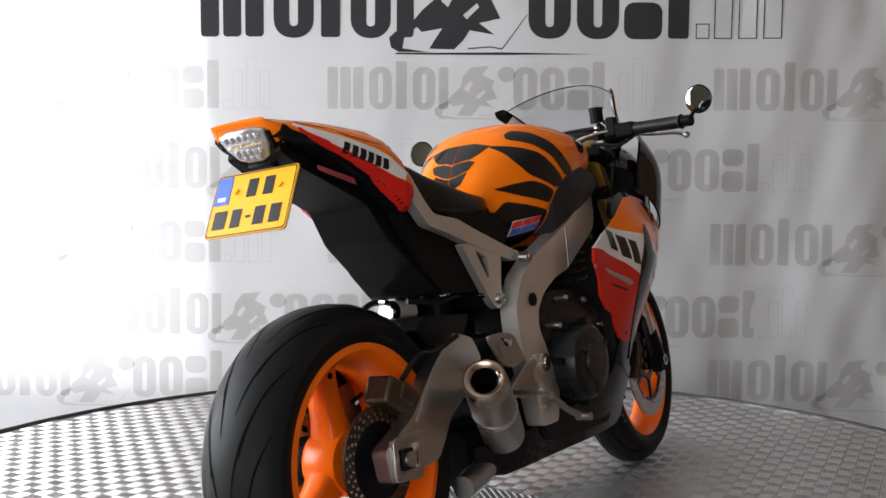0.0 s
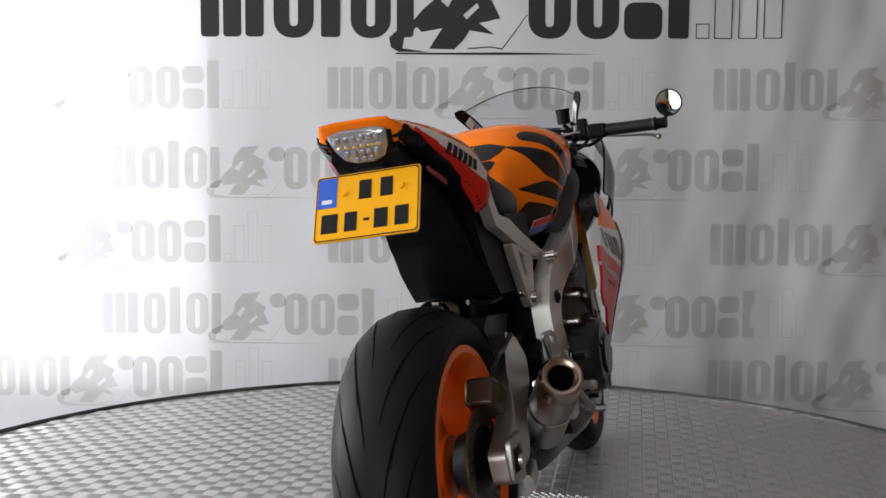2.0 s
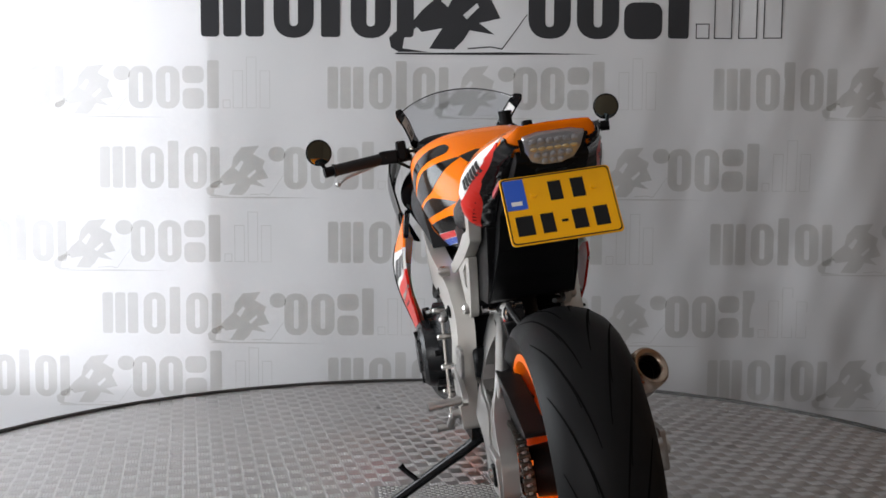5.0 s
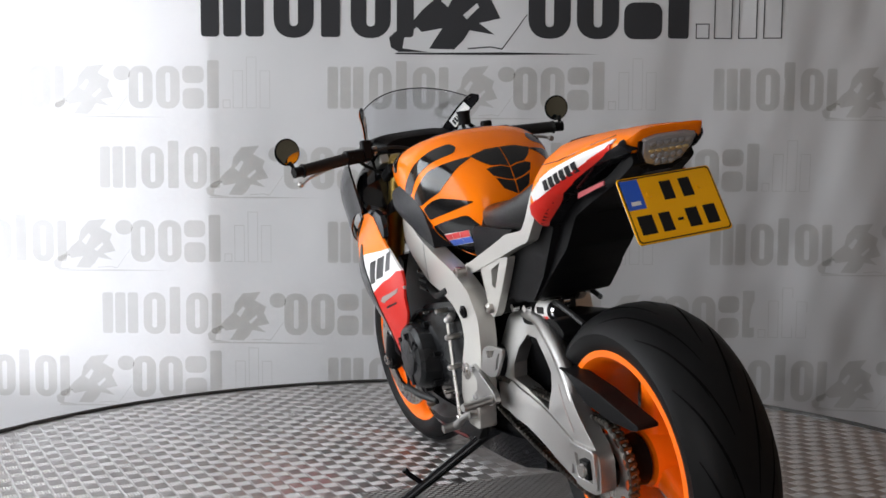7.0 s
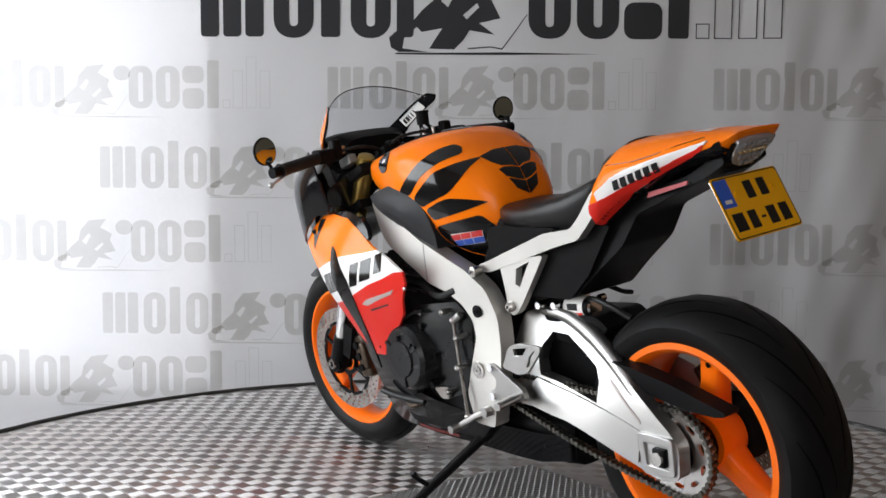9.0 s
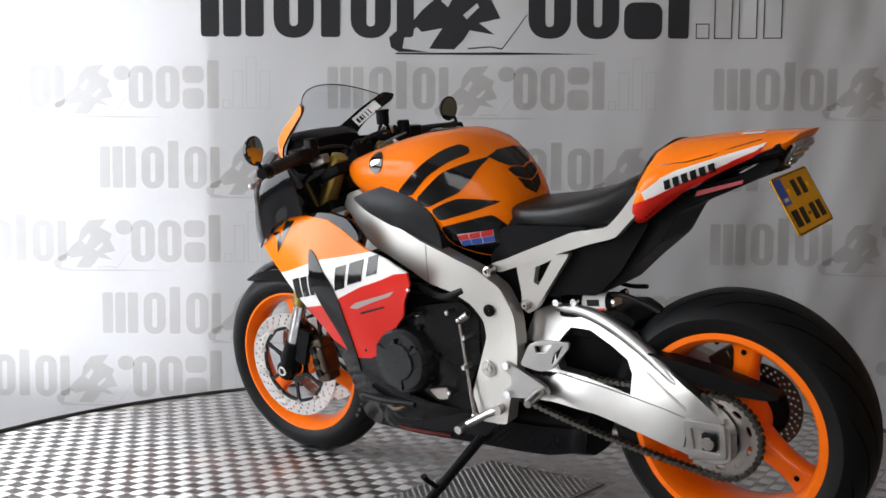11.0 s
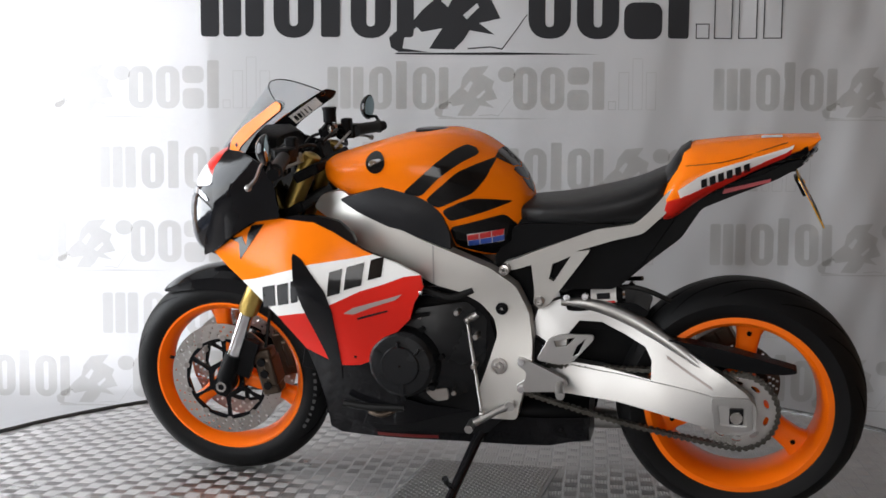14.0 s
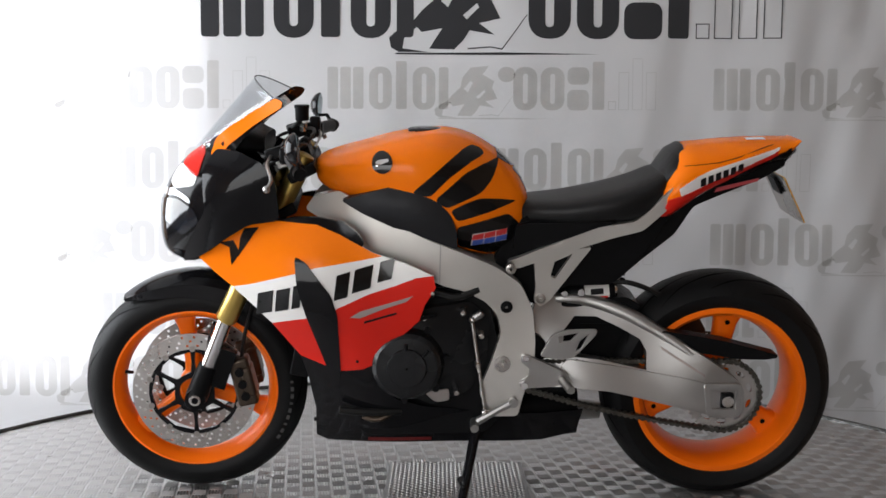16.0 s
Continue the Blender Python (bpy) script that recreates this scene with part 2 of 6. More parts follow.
def panel(bm, poly, y, thick=0.006, side=1, step=0.03, holes=(), soft=True, lift=0.0, skin=None):
    """A shell in the outline poly (x, z), bulged to y(x, z), as thick as given, on the left (side 1) or the right (-1)."""
    yf = y if callable(y) else (lambda x, z: y)
    flat = bmesh.new()
    ring = rounded(poly) if soft else list(poly)
    es = []
    for loop in (ring, *holes):
        vs = [flat.verts.new((p[0], 0, p[1])) for p in loop]
        es += [flat.edges.new((vs[i], vs[(i + 1) % len(vs)])) for i in range(len(vs))]
    bmesh.ops.triangle_fill(flat, edges=es, use_beauty=True, use_dissolve=False)
    if callable(y):
        xs, zs = [p[0] for p in ring], [p[1] for p in ring]
        for lo, hi, ax in ((min(xs), max(xs), 0), (min(zs), max(zs), 2)):
            c = math.ceil(lo / step) * step
            while c < hi:
                co, no = [0, 0, 0], [0, 0, 0]
                co[ax], no[ax] = c, 1
                bmesh.ops.bisect_plane(flat, geom=flat.verts[:] + flat.edges[:] + flat.faces[:], plane_co=co, plane_no=no, dist=1e-5)
                c += step
    outer = {v: bm.verts.new((v.co.x, side * (yf(v.co.x, v.co.z) + lift), v.co.z)) for v in flat.verts}
    inner = {v: bm.verts.new((v.co.x, side * (yf(v.co.x, v.co.z) + lift - thick), v.co.z)) for v in flat.verts}
    if skin:
        # lies on a body: set off along the body's own normals
        for v in flat.verts:
            at, nrm = skin.find_nearest(Vector((v.co.x, yf(v.co.x, v.co.z), v.co.z)))[:2]
            for where, d in ((outer, lift), (inner, lift - thick)):
                q = at + nrm * d
                where[v].co = (q.x, side * q.y, q.z)
    for f in flat.faces:
        bm.faces.new([outer[v] for v in f.verts])
        bm.faces.new([inner[v] for v in reversed(f.verts)])
    for e in flat.edges:
        if len(e.link_faces) == 1:
            a, b = e.verts
            bm.faces.new((outer[a], outer[b], inner[b], inner[a]))
    flat.free()


def loft(bm, rings, cap=True):
    vs = [[bm.verts.new(p) for p in r] for r in rings]
    n = len(vs[0])
    for a, b in zip(vs, vs[1:]):
        for k in range(n):
            bm.faces.new((a[k], a[(k + 1) % n], b[(k + 1) % n], b[k]))
    if cap:
        bm.faces.new(vs[0])
        bm.faces.new(vs[-1])


def dense(rows, steps=4):
    """More stations between the given ones, on a smooth curve."""
    r = [np.array(q, float) for q in rows]
    r = [2 * r[0] - r[1]] + r + [2 * r[-1] - r[-2]]
    out = []
    for i in range(1, len(r) - 2):
        for k in range(steps):
            t = k / steps
            a, b, c, d = r[i - 1:i + 3]
            out.append(0.5 * (2 * b + (c - a) * t + (2 * a - 5 * b + 4 * c - d) * t * t + (3 * b - a - 3 * c + d) * t ** 3))
    return out + [r[-2]]


def skin_of(bm):
    """Readies a closed body and gives the tree on which thin things are laid."""
    bmesh.ops.triangulate(bm, faces=bm.faces)
    bmesh.ops.recalc_face_normals(bm, faces=bm.faces)
    bm.normal_update()
    return BVHTree.FromBMesh(bm)


def oval(x, z0, z1, w, power=2.4, n=28, widest=0.5, tilt=0.0):
    """A ring across the bike at x, from z0 to z1, half as wide as w, widest at that share of its height."""
    out = []
    for k in range(n):
        a = 2 * math.pi * k / n
        s, c = math.sin(a), math.cos(a)
        u = math.copysign(abs(c) ** (2 / power), c)
        v = math.copysign(abs(s) ** (2 / power), s)
        mid = z0 + (z1 - z0) * widest
        z = mid + v * ((z1 - mid) if v > 0 else (mid - z0))
        out.append((x + tilt * (z - z0), u * w, z))
    return out


def cylinder(bm, a, b, r, n=20, r2=None):
    tube(bm, [a, b], [r, r if r2 is None else r2], n)


# ---------------------------------------------------------------- room
def slab(name, size, at, material, label, category):
    bm = bmesh.new()
    box(bm, size, pose(*at))
    ob = part(name, bm, material)
    return tagged(ob, label=label, category=category, kind="structure")


BY = 2.12                # banner plane
slab("floor", (8.2, 9.6, 0.1), (0, -1.7, FLOOR_Z - 0.05), CONCRETE, "grey concrete floor of the photo room", "floor")
slab("ceiling", (8.2, 9.6, 0.1), (0, -1.7, 3.25), CEIL, "pale board ceiling of the photo room", "ceiling")
slab("wall_east", (0.2, 9.6, 3.6), (3.9, -1.7, 1.45), PLASTER, "plain painted wall of the photo room", "wall")
slab("wall_south_right", (4.5, 0.2, 3.6), (1.85, -6.2, 1.45), PLASTER, "plain painted wall beside the door opening", "wall")
slab("wall_south_left", (0.6, 0.2, 3.6), (-3.75, -6.2, 1.45), PLASTER, "plain painted wall beside the door opening", "wall")
slab("wall_south_lintel", (3.05, 0.2, 0.8), (-1.925, -6.2, 2.85), PLASTER, "plain painted lintel over the door opening", "wall")
slab("wall_west_back", (0.2, 4.4, 3.6), (-3.7, -4.0, 1.45), PLASTER, "plain painted wall beside the wide door opening", "wall")
slab("wall_west_front", (0.2, 1.8, 3.6), (-3.7, 2.3, 1.45), PLASTER, "plain painted wall beside the wide door opening", "wall")
slab("wall_west_lintel", (0.2, 3.2, 0.7), (-3.7, -0.2, 2.9), PLASTER, "plain painted lintel over the wide door opening", "wall")
slab("wall_north", (5.05, 0.15, 3.6), (1.370, BY + 0.105, 1.45), PLASTER, "plain wall directly behind the banner cloth", "wall")
slab("wall_north_sill", (2.55, 0.15, 0.25), (-2.43, BY + 0.105, -0.225), PLASTER, "low wall under the window behind the banner", "wall")
slab("wall_north_lintel", (2.55, 0.15, 0.9), (-2.43, BY + 0.105, 2.8), PLASTER, "wall above the window behind the banner", "wall")


# ---------------------------------------------------------------- banner
def crease(x, z):
    """Slow waves of hanging cloth, stronger towards the free side."""
    k = 0.3 + 0.7 * min(max((x - 0.6) / 1.3, 0), 1)
    return 0.015 * k * (math.sin(5.2 * x + 1.3 * z + 0.6) + 0.6 * math.sin(11.0 * x - 3.1 * z) + 0.5 * math.sin(3.0 * x - 7.0 * z + 2.0) + 0.26 * math.sin(21.0 * x + 5.0 * z + 1.5 * math.sin(3 * z)) + 0.16 * math.sin(33.0 * x - 9.0 * z)) - 0.024


def banner():
    bm = bmesh.new()
    nx, nz, x0, x1, z0, z1 = 264, 90, -3.3, 3.3, -0.33, 2.6
    g = [[bm.verts.new((x0 + (x1 - x0) * i / nx, BY + crease(x0 + (x1 - x0) * i / nx, z0 + (z1 - z0) * j / nz), z0 + (z1 - z0) * j / nz)) for j in range(nz + 1)] for i in range(nx + 1)]
    for i in range(nx):
        for j in range(nz):
            bm.faces.new((g[i][j], g[i + 1][j], g[i + 1][j + 1], g[i][j + 1]))
    r = bmesh.ops.extrude_face_region(bm, geom=bm.faces[:])
    bmesh.ops.translate(bm, verts=[v for v in r["geom"] if isinstance(v, bmesh.types.BMVert)], vec=(0, 0.0015, 0))
    ob = part("backdrop_banner", bm, CLOTH)
    return tagged(ob, label="white printed cloth banner with staggered grey logos hanging on the wall", category="banner")


def bar(w, h, r=0.0, x=0.0, z=0.0):
    """Outline of a plain block with round corners, standing on z."""
    r = min(r, w / 2 - 1e-4, h / 2 - 1e-4)
    if r <= 0:
        return [(x, z), (x + w, z), (x + w, z + h), (x, z + h)]
    out = []
    for cx, cz, a0 in ((x + w - r, z + r, -90), (x + w - r, z + h - r, 0), (x + r, z + h - r, 90), (x + r, z + r, 180)):
        out += [(cx + r * math.cos((a0 + k * 18) * DEG), cz + r * math.sin((a0 + k * 18) * DEG)) for k in range(6)]
    return out


def logo_shapes(s):
    """Plain shapes of a logo s metres long: blocks, slotted round blocks, a swoosh, a ground line and thin open boxes."""
    u = s / 0.59
    shapes = []

    def add(outline, holes=()):
        shapes.append(([(p[0] * u, p[1] * u) for p in outline], [[(p[0] * u, p[1] * u) for p in h] for h in holes]))
    for x in (0.0, 0.0225, 0.045):
        add(bar(0.0185, 0.0735, 0.004, x))
    for x in (0.0733, 0.1500):
        add(bar(0.040, 0.0750, 0.018, x, -0.001), [bar(0.0085, 0.052, 0.004, x + 0.0158, 0.0105)])
    add(bar(0.0190, 0.084, 0.003, 0.1205))
    add(bar(0.017, 0.0735, 0.004, 0.196))
    # leaning figure: a jagged body, a crescent below it and a thin trailing line
    add([(0.2113, 0.015), (0.2209, 0.0264), (0.234, 0.038), (0.238, 0.056), (0.252, 0.073), (0.284, 0.076), (0.273, 0.061), (0.2935, 0.0493), (0.2897, 0.0379), (0.2993, 0.0188), (0.2783, 0.0142), (0.2935, 0.0027), (0.2687, 0.0073), (0.263, -0.0022), (0.2535, -0.0118), (0.2285, -0.011), (0.2415, 0.0092), (0.2209, 0.0054)],
        [[(0.240, 0.036), (0.252, 0.050), (0.256, 0.046), (0.247, 0.030)], [(0.262, 0.022), (0.276, 0.034), (0.278, 0.030), (0.266, 0.018)]])
    add([(0.1884, -0.0003), (0.1903, -0.0099), (0.198, -0.0145), (0.2285, -0.0145), (0.2018, -0.0108), (0.2037, -0.0003), (0.2180, 0.0120), (0.2105, 0.0140), (0.198, 0.0083)])
    add([(0.267, -0.0115), (0.290, -0.0098), (0.3013, -0.0122), (0.3262, 0.0226), (0.3254, 0.0226), (0.3010, -0.0108), (0.290, -0.0086), (0.267, -0.0103)])
    add(bar(0.030, 0.026, 0.013, 0.300, 0.048))
    add([(0.195, -0.0168), (0.300, -0.0172), (0.398, -0.0160), (0.300, -0.0146), (0.195, -0.0152)])
    for x in (0.327, 0.375):
        add(bar(0.042, 0.0750, 0.018, x, -0.001), [bar(0.0085, 0.052, 0.004, x + 0.0168, 0.0105)])
    add(bar(0.038, 0.030, 0.010, 0.422, 0.044))
    add(bar(0.038, 0.036, 0.010, 0.422, -0.001))
    add(bar(0.0210, 0.084, 0.003, 0.466))
    for x, w, h in ((0.494, 0.0135, 0.015), (0.512, 0.018, 0.066), (0.536, 0.018, 0.090), (0.560, 0.018, 0.066)):
        add(bar(w, h, 0, x), [bar(w - 0.0020, h - 0.0020, 0, x + 0.0010, 0.0010)])
    return shapes


def logo(x, z, s, material, label, sheet):
    bm = bmesh.new()
    for outline, holes in logo_shapes(s):
        flat = bmesh.new()
        es = []
        for loop in (outline, *holes):
            vs = [flat.verts.new((x + p[0], 0, z + p[1])) for p in loop]
            es += [flat.edges.new((vs[i], vs[(i + 1) % len(vs)])) for i in range(len(vs))]
        bmesh.ops.triangle_fill(flat, edges=es, use_beauty=True)
        xs = [v.co.x for v in flat.verts]
        c = math.ceil(min(xs) / 0.025) * 0.025
        while c < max(xs):
            bmesh.ops.bisect_plane(flat, geom=flat.verts[:] + flat.edges[:] + flat.faces[:], plane_co=(c, 0, 0), plane_no=(1, 0, 0), dist=1e-5)
            c += 0.025
        new_verts = {v: bm.verts.new((v.co.x, BY + crease(v.co.x, v.co.z) - 0.0013, v.co.z)) for v in flat.verts}
        for f in flat.faces:
            bm.faces.new([new_verts[v] for v in f.verts])
        flat.free()
    part("printed_logo", bm, material, sheet, label)


sheet = banner()
logo(-1.153, 1.475, 2.64, PRINT_DARK, "large dark grey logo of plain shapes", sheet)
for row, z in enumerate((1.157, 0.797, 0.463, 0.134, -0.158)):
    for k in range(-2, 3):
        x = -0.585 + 1.727 * k - (0 if row % 2 == 0 else 1.03)
        if -3.2 < x < 1.75:
            logo(x, z, 1.50, PRINT_GREY, "pale grey logo of plain shapes", sheet)


# ---------------------------------------------------------------- turntable
RADIUS = 1.71


def turntable():
    root = new("turntable")
    tagged(root, label="round aluminium tread plate turntable with a dark raised rim", category="turntable")
    bm = bmesh.new()
    lathe_z(bm, [(0.0, -0.045), (RADIUS, -0.045), (RADIUS, 0.0), (0.0, 0.0)])
    part("deck", bm, DECK, root, "worn aluminium tread plate")
    bm = bmesh.new()
    lathe_z(bm, [(RADIUS - 0.004, -0.06), (RADIUS + 0.012, -0.06), (RADIUS + 0.014, 0.006), (RADIUS + 0.009, 0.011), (RADIUS, 0.012), (RADIUS - 0.004, 0.007)], close=True)
    part("rim", bm, EDGE, root, "dark glossy edge trim")
    bm = bmesh.new()
    lathe_z(bm, [(0.0, FLOOR_Z), (1.1, FLOOR_Z), (1.1, -0.05), (0.0, -0.05)])
    part("base", bm, PLASTIC, root, "dark drum under the deck")
    # tread: blocks of five short bars, turned a quarter from block to block
    p = 0.0428
    n = int(RADIUS / p) + 1
    ii, jj = np.meshgrid(np.arange(-n, n + 1), np.arange(-n, n + 1))
    ii, jj = ii.ravel(), jj.ravel()
    cx, cy = ii * p, jj * p
    keep = np.hypot(cx, cy) < RADIUS - 0.02
    ii, jj, cx, cy = ii[keep], jj[keep], cx[keep], cy[keep]
    turned = ((ii + jj) % 2).astype(bool)
    verts, faces = [], []
    base = 0
    quad = np.array([[0, 1, 5, 4], [1, 2, 6, 5], [2, 3, 7, 6], [3, 0, 4, 7], [4, 5, 6, 7]])
    for off in (-0.0164, -0.0082, 0.0, 0.0082, 0.0164):
        lx, ly = 0.0196, 0.0033
        a = np.array([[-lx, -ly, 0], [lx, -ly, 0], [lx, ly, 0], [-lx, ly, 0], [-lx * 0.78, -ly * 0.35, 0.0021], [lx * 0.78, -ly * 0.35, 0.0021], [lx * 0.78, ly * 0.35, 0.0021], [-lx * 0.78, ly * 0.35, 0.0021]])
        a[:, 1] += off
        v = np.repeat(a[None], len(cx), 0)
        v[turned] = v[turned][:, :, [1, 0, 2]]
        v[:, :, 0] += cx[:, None]
        v[:, :, 1] += cy[:, None]
        verts.append(v.reshape(-1, 3))
        f = quad[None] + (np.arange(len(cx)) * 8)[:, None, None] + base
        f[turned] = f[turned][:, :, ::-1]
        faces.append(f.reshape(-1, 4))
        base += len(cx) * 8
    me = bpy.data.meshes.new("tread_relief")
    me.from_pydata(np.concatenate(verts).tolist(), [], np.concatenate(faces).tolist())
    me.materials.append(DECK)
    me.transform(pose(0, 0, 0, 0, 0, 2.4))
    ob = new("tread_relief", me)
    ob.parent = root
    tagged(ob, label="raised bars of the tread plate", kind="stuff")
    return root


def lathe_z(bm, profile, n=160, close=True):
    rings = []
    for r, z in profile:
        if r == 0:
            rings.append([bm.verts.new((0, 0, z))])
        else:
            rings.append([bm.verts.new((r * math.cos(2 * math.pi * k / n), r * math.sin(2 * math.pi * k / n), z)) for k in range(n)])
    for a, b in zip(rings, rings[1:] + ([rings[0]] if close and profile[0][0] else [])):
        for k in range(n):
            q = [a[k % len(a)], a[(k + 1) % len(a)], b[(k + 1) % len(b)], b[k % len(b)]]
            q = list(dict.fromkeys(q))
            if len(q) > 2:
                bm.faces.new(q)


table = turntable()


def floor_mat():
    """A thin finely ribbed mat that lies under the stand."""
    root = new("rubber_mat")
    tagged(root, label="thin grey ribbed sheet lying on the tread plate", category="mat")
    bm = bmesh.new()
    box(bm, (0.64, 0.40, 0.004), pose(0, 0, 0.0042))
    part("mat_sheet", bm, MATGREY, root)
    vs, fs = [], []
    for i in range(-25, 26):
        for j in range(-15, 16):
            x, y, s = i * 0.0122, j * 0.0124, 0.0056
            k = len(vs)
            t = 0.0035 if (i + j) % 2 else -0.0035
            vs += [(x - s, y - t - 0.0024, 0.0062), (x + s, y + t - 0.0024, 0.0062), (x + s, y + t + 0.0024, 0.0062), (x - s, y - t + 0.0024, 0.0062),
                   (x - s * 0.8, y - t * 0.8, 0.0092), (x + s * 0.8, y + t * 0.8, 0.0092)]
            fs += [(k, k + 1, k + 5, k + 4), (k + 2, k + 3, k + 4, k + 5), (k + 1, k + 2, k + 5), (k + 3, k, k + 4)]
    me = bpy.data.meshes.new("mat_ribs")
    me.from_pydata(vs, [], fs)
    me.materials.append(MATGREY)
    ob = new("mat_ribs", me)
    ob.parent = root
    tagged(ob, kind="stuff")
    return root


mat_thing = floor_mat()


# ---------------------------------------------------------------- motorcycle
bike = new("motorcycle")
tagged(bike, label="orange, white and red racing motorcycle leaning on its side stand", category="motorcycle")
REAR, FRONT = Vector((0.0, 0.0, 0.315)), Vector((1.430, 0.0, 0.302))
RAKE = 25 * DEG
STEER = Matrix.Translation(FRONT) @ Matrix.Rotation(4 * DEG, 4, (-math.sin(RAKE), 0, math.cos(RAKE))) @ Matrix.Translation(-FRONT)


def steer(bm):
    bmesh.ops.transform(bm, matrix=STEER, verts=bm.verts)
    return bm


def hit(bvh, fallback=0.15):
    """The outermost y of a symmetric body at (x, z)."""
    def y(x, z):
        p = bvh.ray_cast(Vector((x, 0.8, z)), Vector((0, -1, 0)))[0]
        return p.y if p else max(bvh.find_nearest(Vector((x, fallback, z)))[0].y, 0.01)
    return y


def circle(cx, cz, r, n=40):
    return [(cx + r * math.cos(2 * math.pi * k / n), cz + r * math.sin(2 * math.pi * k / n)) for k in range(n)]


# ---- wheels
def tyre_mesh(bm, c, R, half, rim):
    prof = [(R, 0.0), (R - 0.003, half * 0.33), (R - 0.012, half * 0.62), (R - 0.030, half * 0.88), (R - 0.047, half), (R - 0.062, half * 0.97), (rim, half * 0.86), (rim - 0.006, half * 0.8)]
    prof = [(r, y) for r, y in prof] + [(r, -y) for r, y in reversed(prof[1:])]
    lathe(bm, prof, 96, c)


def grooves(bm, c, R, half, count, lead=1):
    """Slanting tread grooves as thin dark ribbons set a hair proud of the tread."""
    def at(a, s):
        r = R - 0.003 * (abs(s) / 0.33) if abs(s) < 0.33 else R - 0.003 - 0.009 * (abs(s) - 0.33) / 0.29 if abs(s) < 0.62 else R - 0.012 - 0.018 * (abs(s) - 0.62) / 0.26
        r += 0.0008
        return Vector((c[0] + r * math.sin(a), c[1] + s * half, c[2] + r * math.cos(a)))
    for k in range(count):
        for sg in (1, -1):
            a0 = 2 * math.pi * (k + (0.5 if sg < 0 else 0)) / count
            start, end = (0.14, 0.62) if k % 2 else (0.34, 0.86)
            prev = None
            for i in range(11):
                u = i / 10
                s = sg * (start + (end - start) * u ** 1.25)
                a = a0 + lead * 0.62 * u
                w = 0.021 * math.sin(math.pi * min(max(u, 0.08), 0.92)) ** 0.6
                q = (bm.verts.new(at(a, s - w)), bm.verts.new(at(a, s + w)))
                if prev:
                    bm.faces.new((prev[0], prev[1], q[1], q[0]))
                prev = q


def rim_mesh(bm, c, r, half):
    prof = [(r + 0.008, half), (r + 0.009, half - 0.004), (r - 0.004, half - 0.010), (r - 0.012, half * 0.55), (r - 0.018, 0), (r - 0.012, -half * 0.55), (r - 0.004, -half + 0.010), (r + 0.009, -half + 0.004), (r + 0.008, -half),
            (r - 0.006, -half - 0.001), (r - 0.016, -half + 0.010), (r - 0.024, -half * 0.5), (r - 0.030, 0), (r - 0.024, half * 0.5), (r - 0.016, half - 0.010), (r - 0.006, half + 0.001)]
    lathe(bm, prof, 96, c)


def hub_mesh(bm, c, hub, depth):
    lathe(bm, [(0.018, depth), (hub, depth), (hub + 0.006, depth * 0.6), (hub + 0.006, -depth * 0.6), (hub, -depth), (0.018, -depth)], 40, c)


def spoke_mesh(bm, c, r, hub, a, spoke_w, depth):
    """One cast blade, waisted in the middle and flared into the rim."""
    rings = []
    for u, w, d in ((0.0, 1.25, 0.95), (0.25, 1.0, 0.80), (0.55, 0.92, 0.70), (0.8, 1.05, 0.68), (1.0, 1.5, 0.75)):
        rad = hub * 0.8 + (r - 0.020 - hub * 0.8) * u
        ring = []
        for k in range(16):
            b = 2 * math.pi * k / 16
            ring.append((rad, spoke_w * w * 0.5 * math.copysign(abs(math.cos(b)) ** 0.5, math.cos(b)), depth * d * math.copysign(abs(math.sin(b)) ** 0.7, math.sin(b))))
        rings.append([(c[0] + q[0] * math.cos(a) - q[1] * math.sin(a), c[1] + q[2], c[2] + q[0] * math.sin(a) + q[1] * math.cos(a)) for q in ring])
    loft(bm, rings)


def disc_mesh(bm, c, y, r1, r0, holes_n, thick=0.005):
    holes = [circle(0, 0, r0, 48)]
    for ring in range(3):
        rr = r0 + (r1 - r0) * (0.24 + 0.27 * ring)
        for k in range(holes_n):
            a = 2 * math.pi * (k + ring / 3) / holes_n
            holes.append(circle(rr * math.cos(a), rr * math.sin(a), 0.0042, 6))
    s = bmesh.new()
    panel(s, circle(0, 0, r1, 72), 0.0, thick, 1, holes=holes, soft=False)
    bmesh.ops.translate(s, verts=s.verts, vec=(c[0], y + thick / 2, c[2]))
    me = bpy.data.meshes.new("tmp")
    s.to_mesh(me)
    s.free()
    bm.from_mesh(me)
    bpy.data.meshes.remove(me)


def bolts(bm, c, y, ring, n, r=0.006, h=0.006, a0=0.0):
    for k in range(n):
        a = a0 + 2 * math.pi * k / n
        p = Vector((c[0] + ring * math.cos(a), y, c[2] + ring * math.sin(a)))
        cylinder(bm, p - Vector((0, h, 0)), p + Vector((0, h, 0)), r, 8)


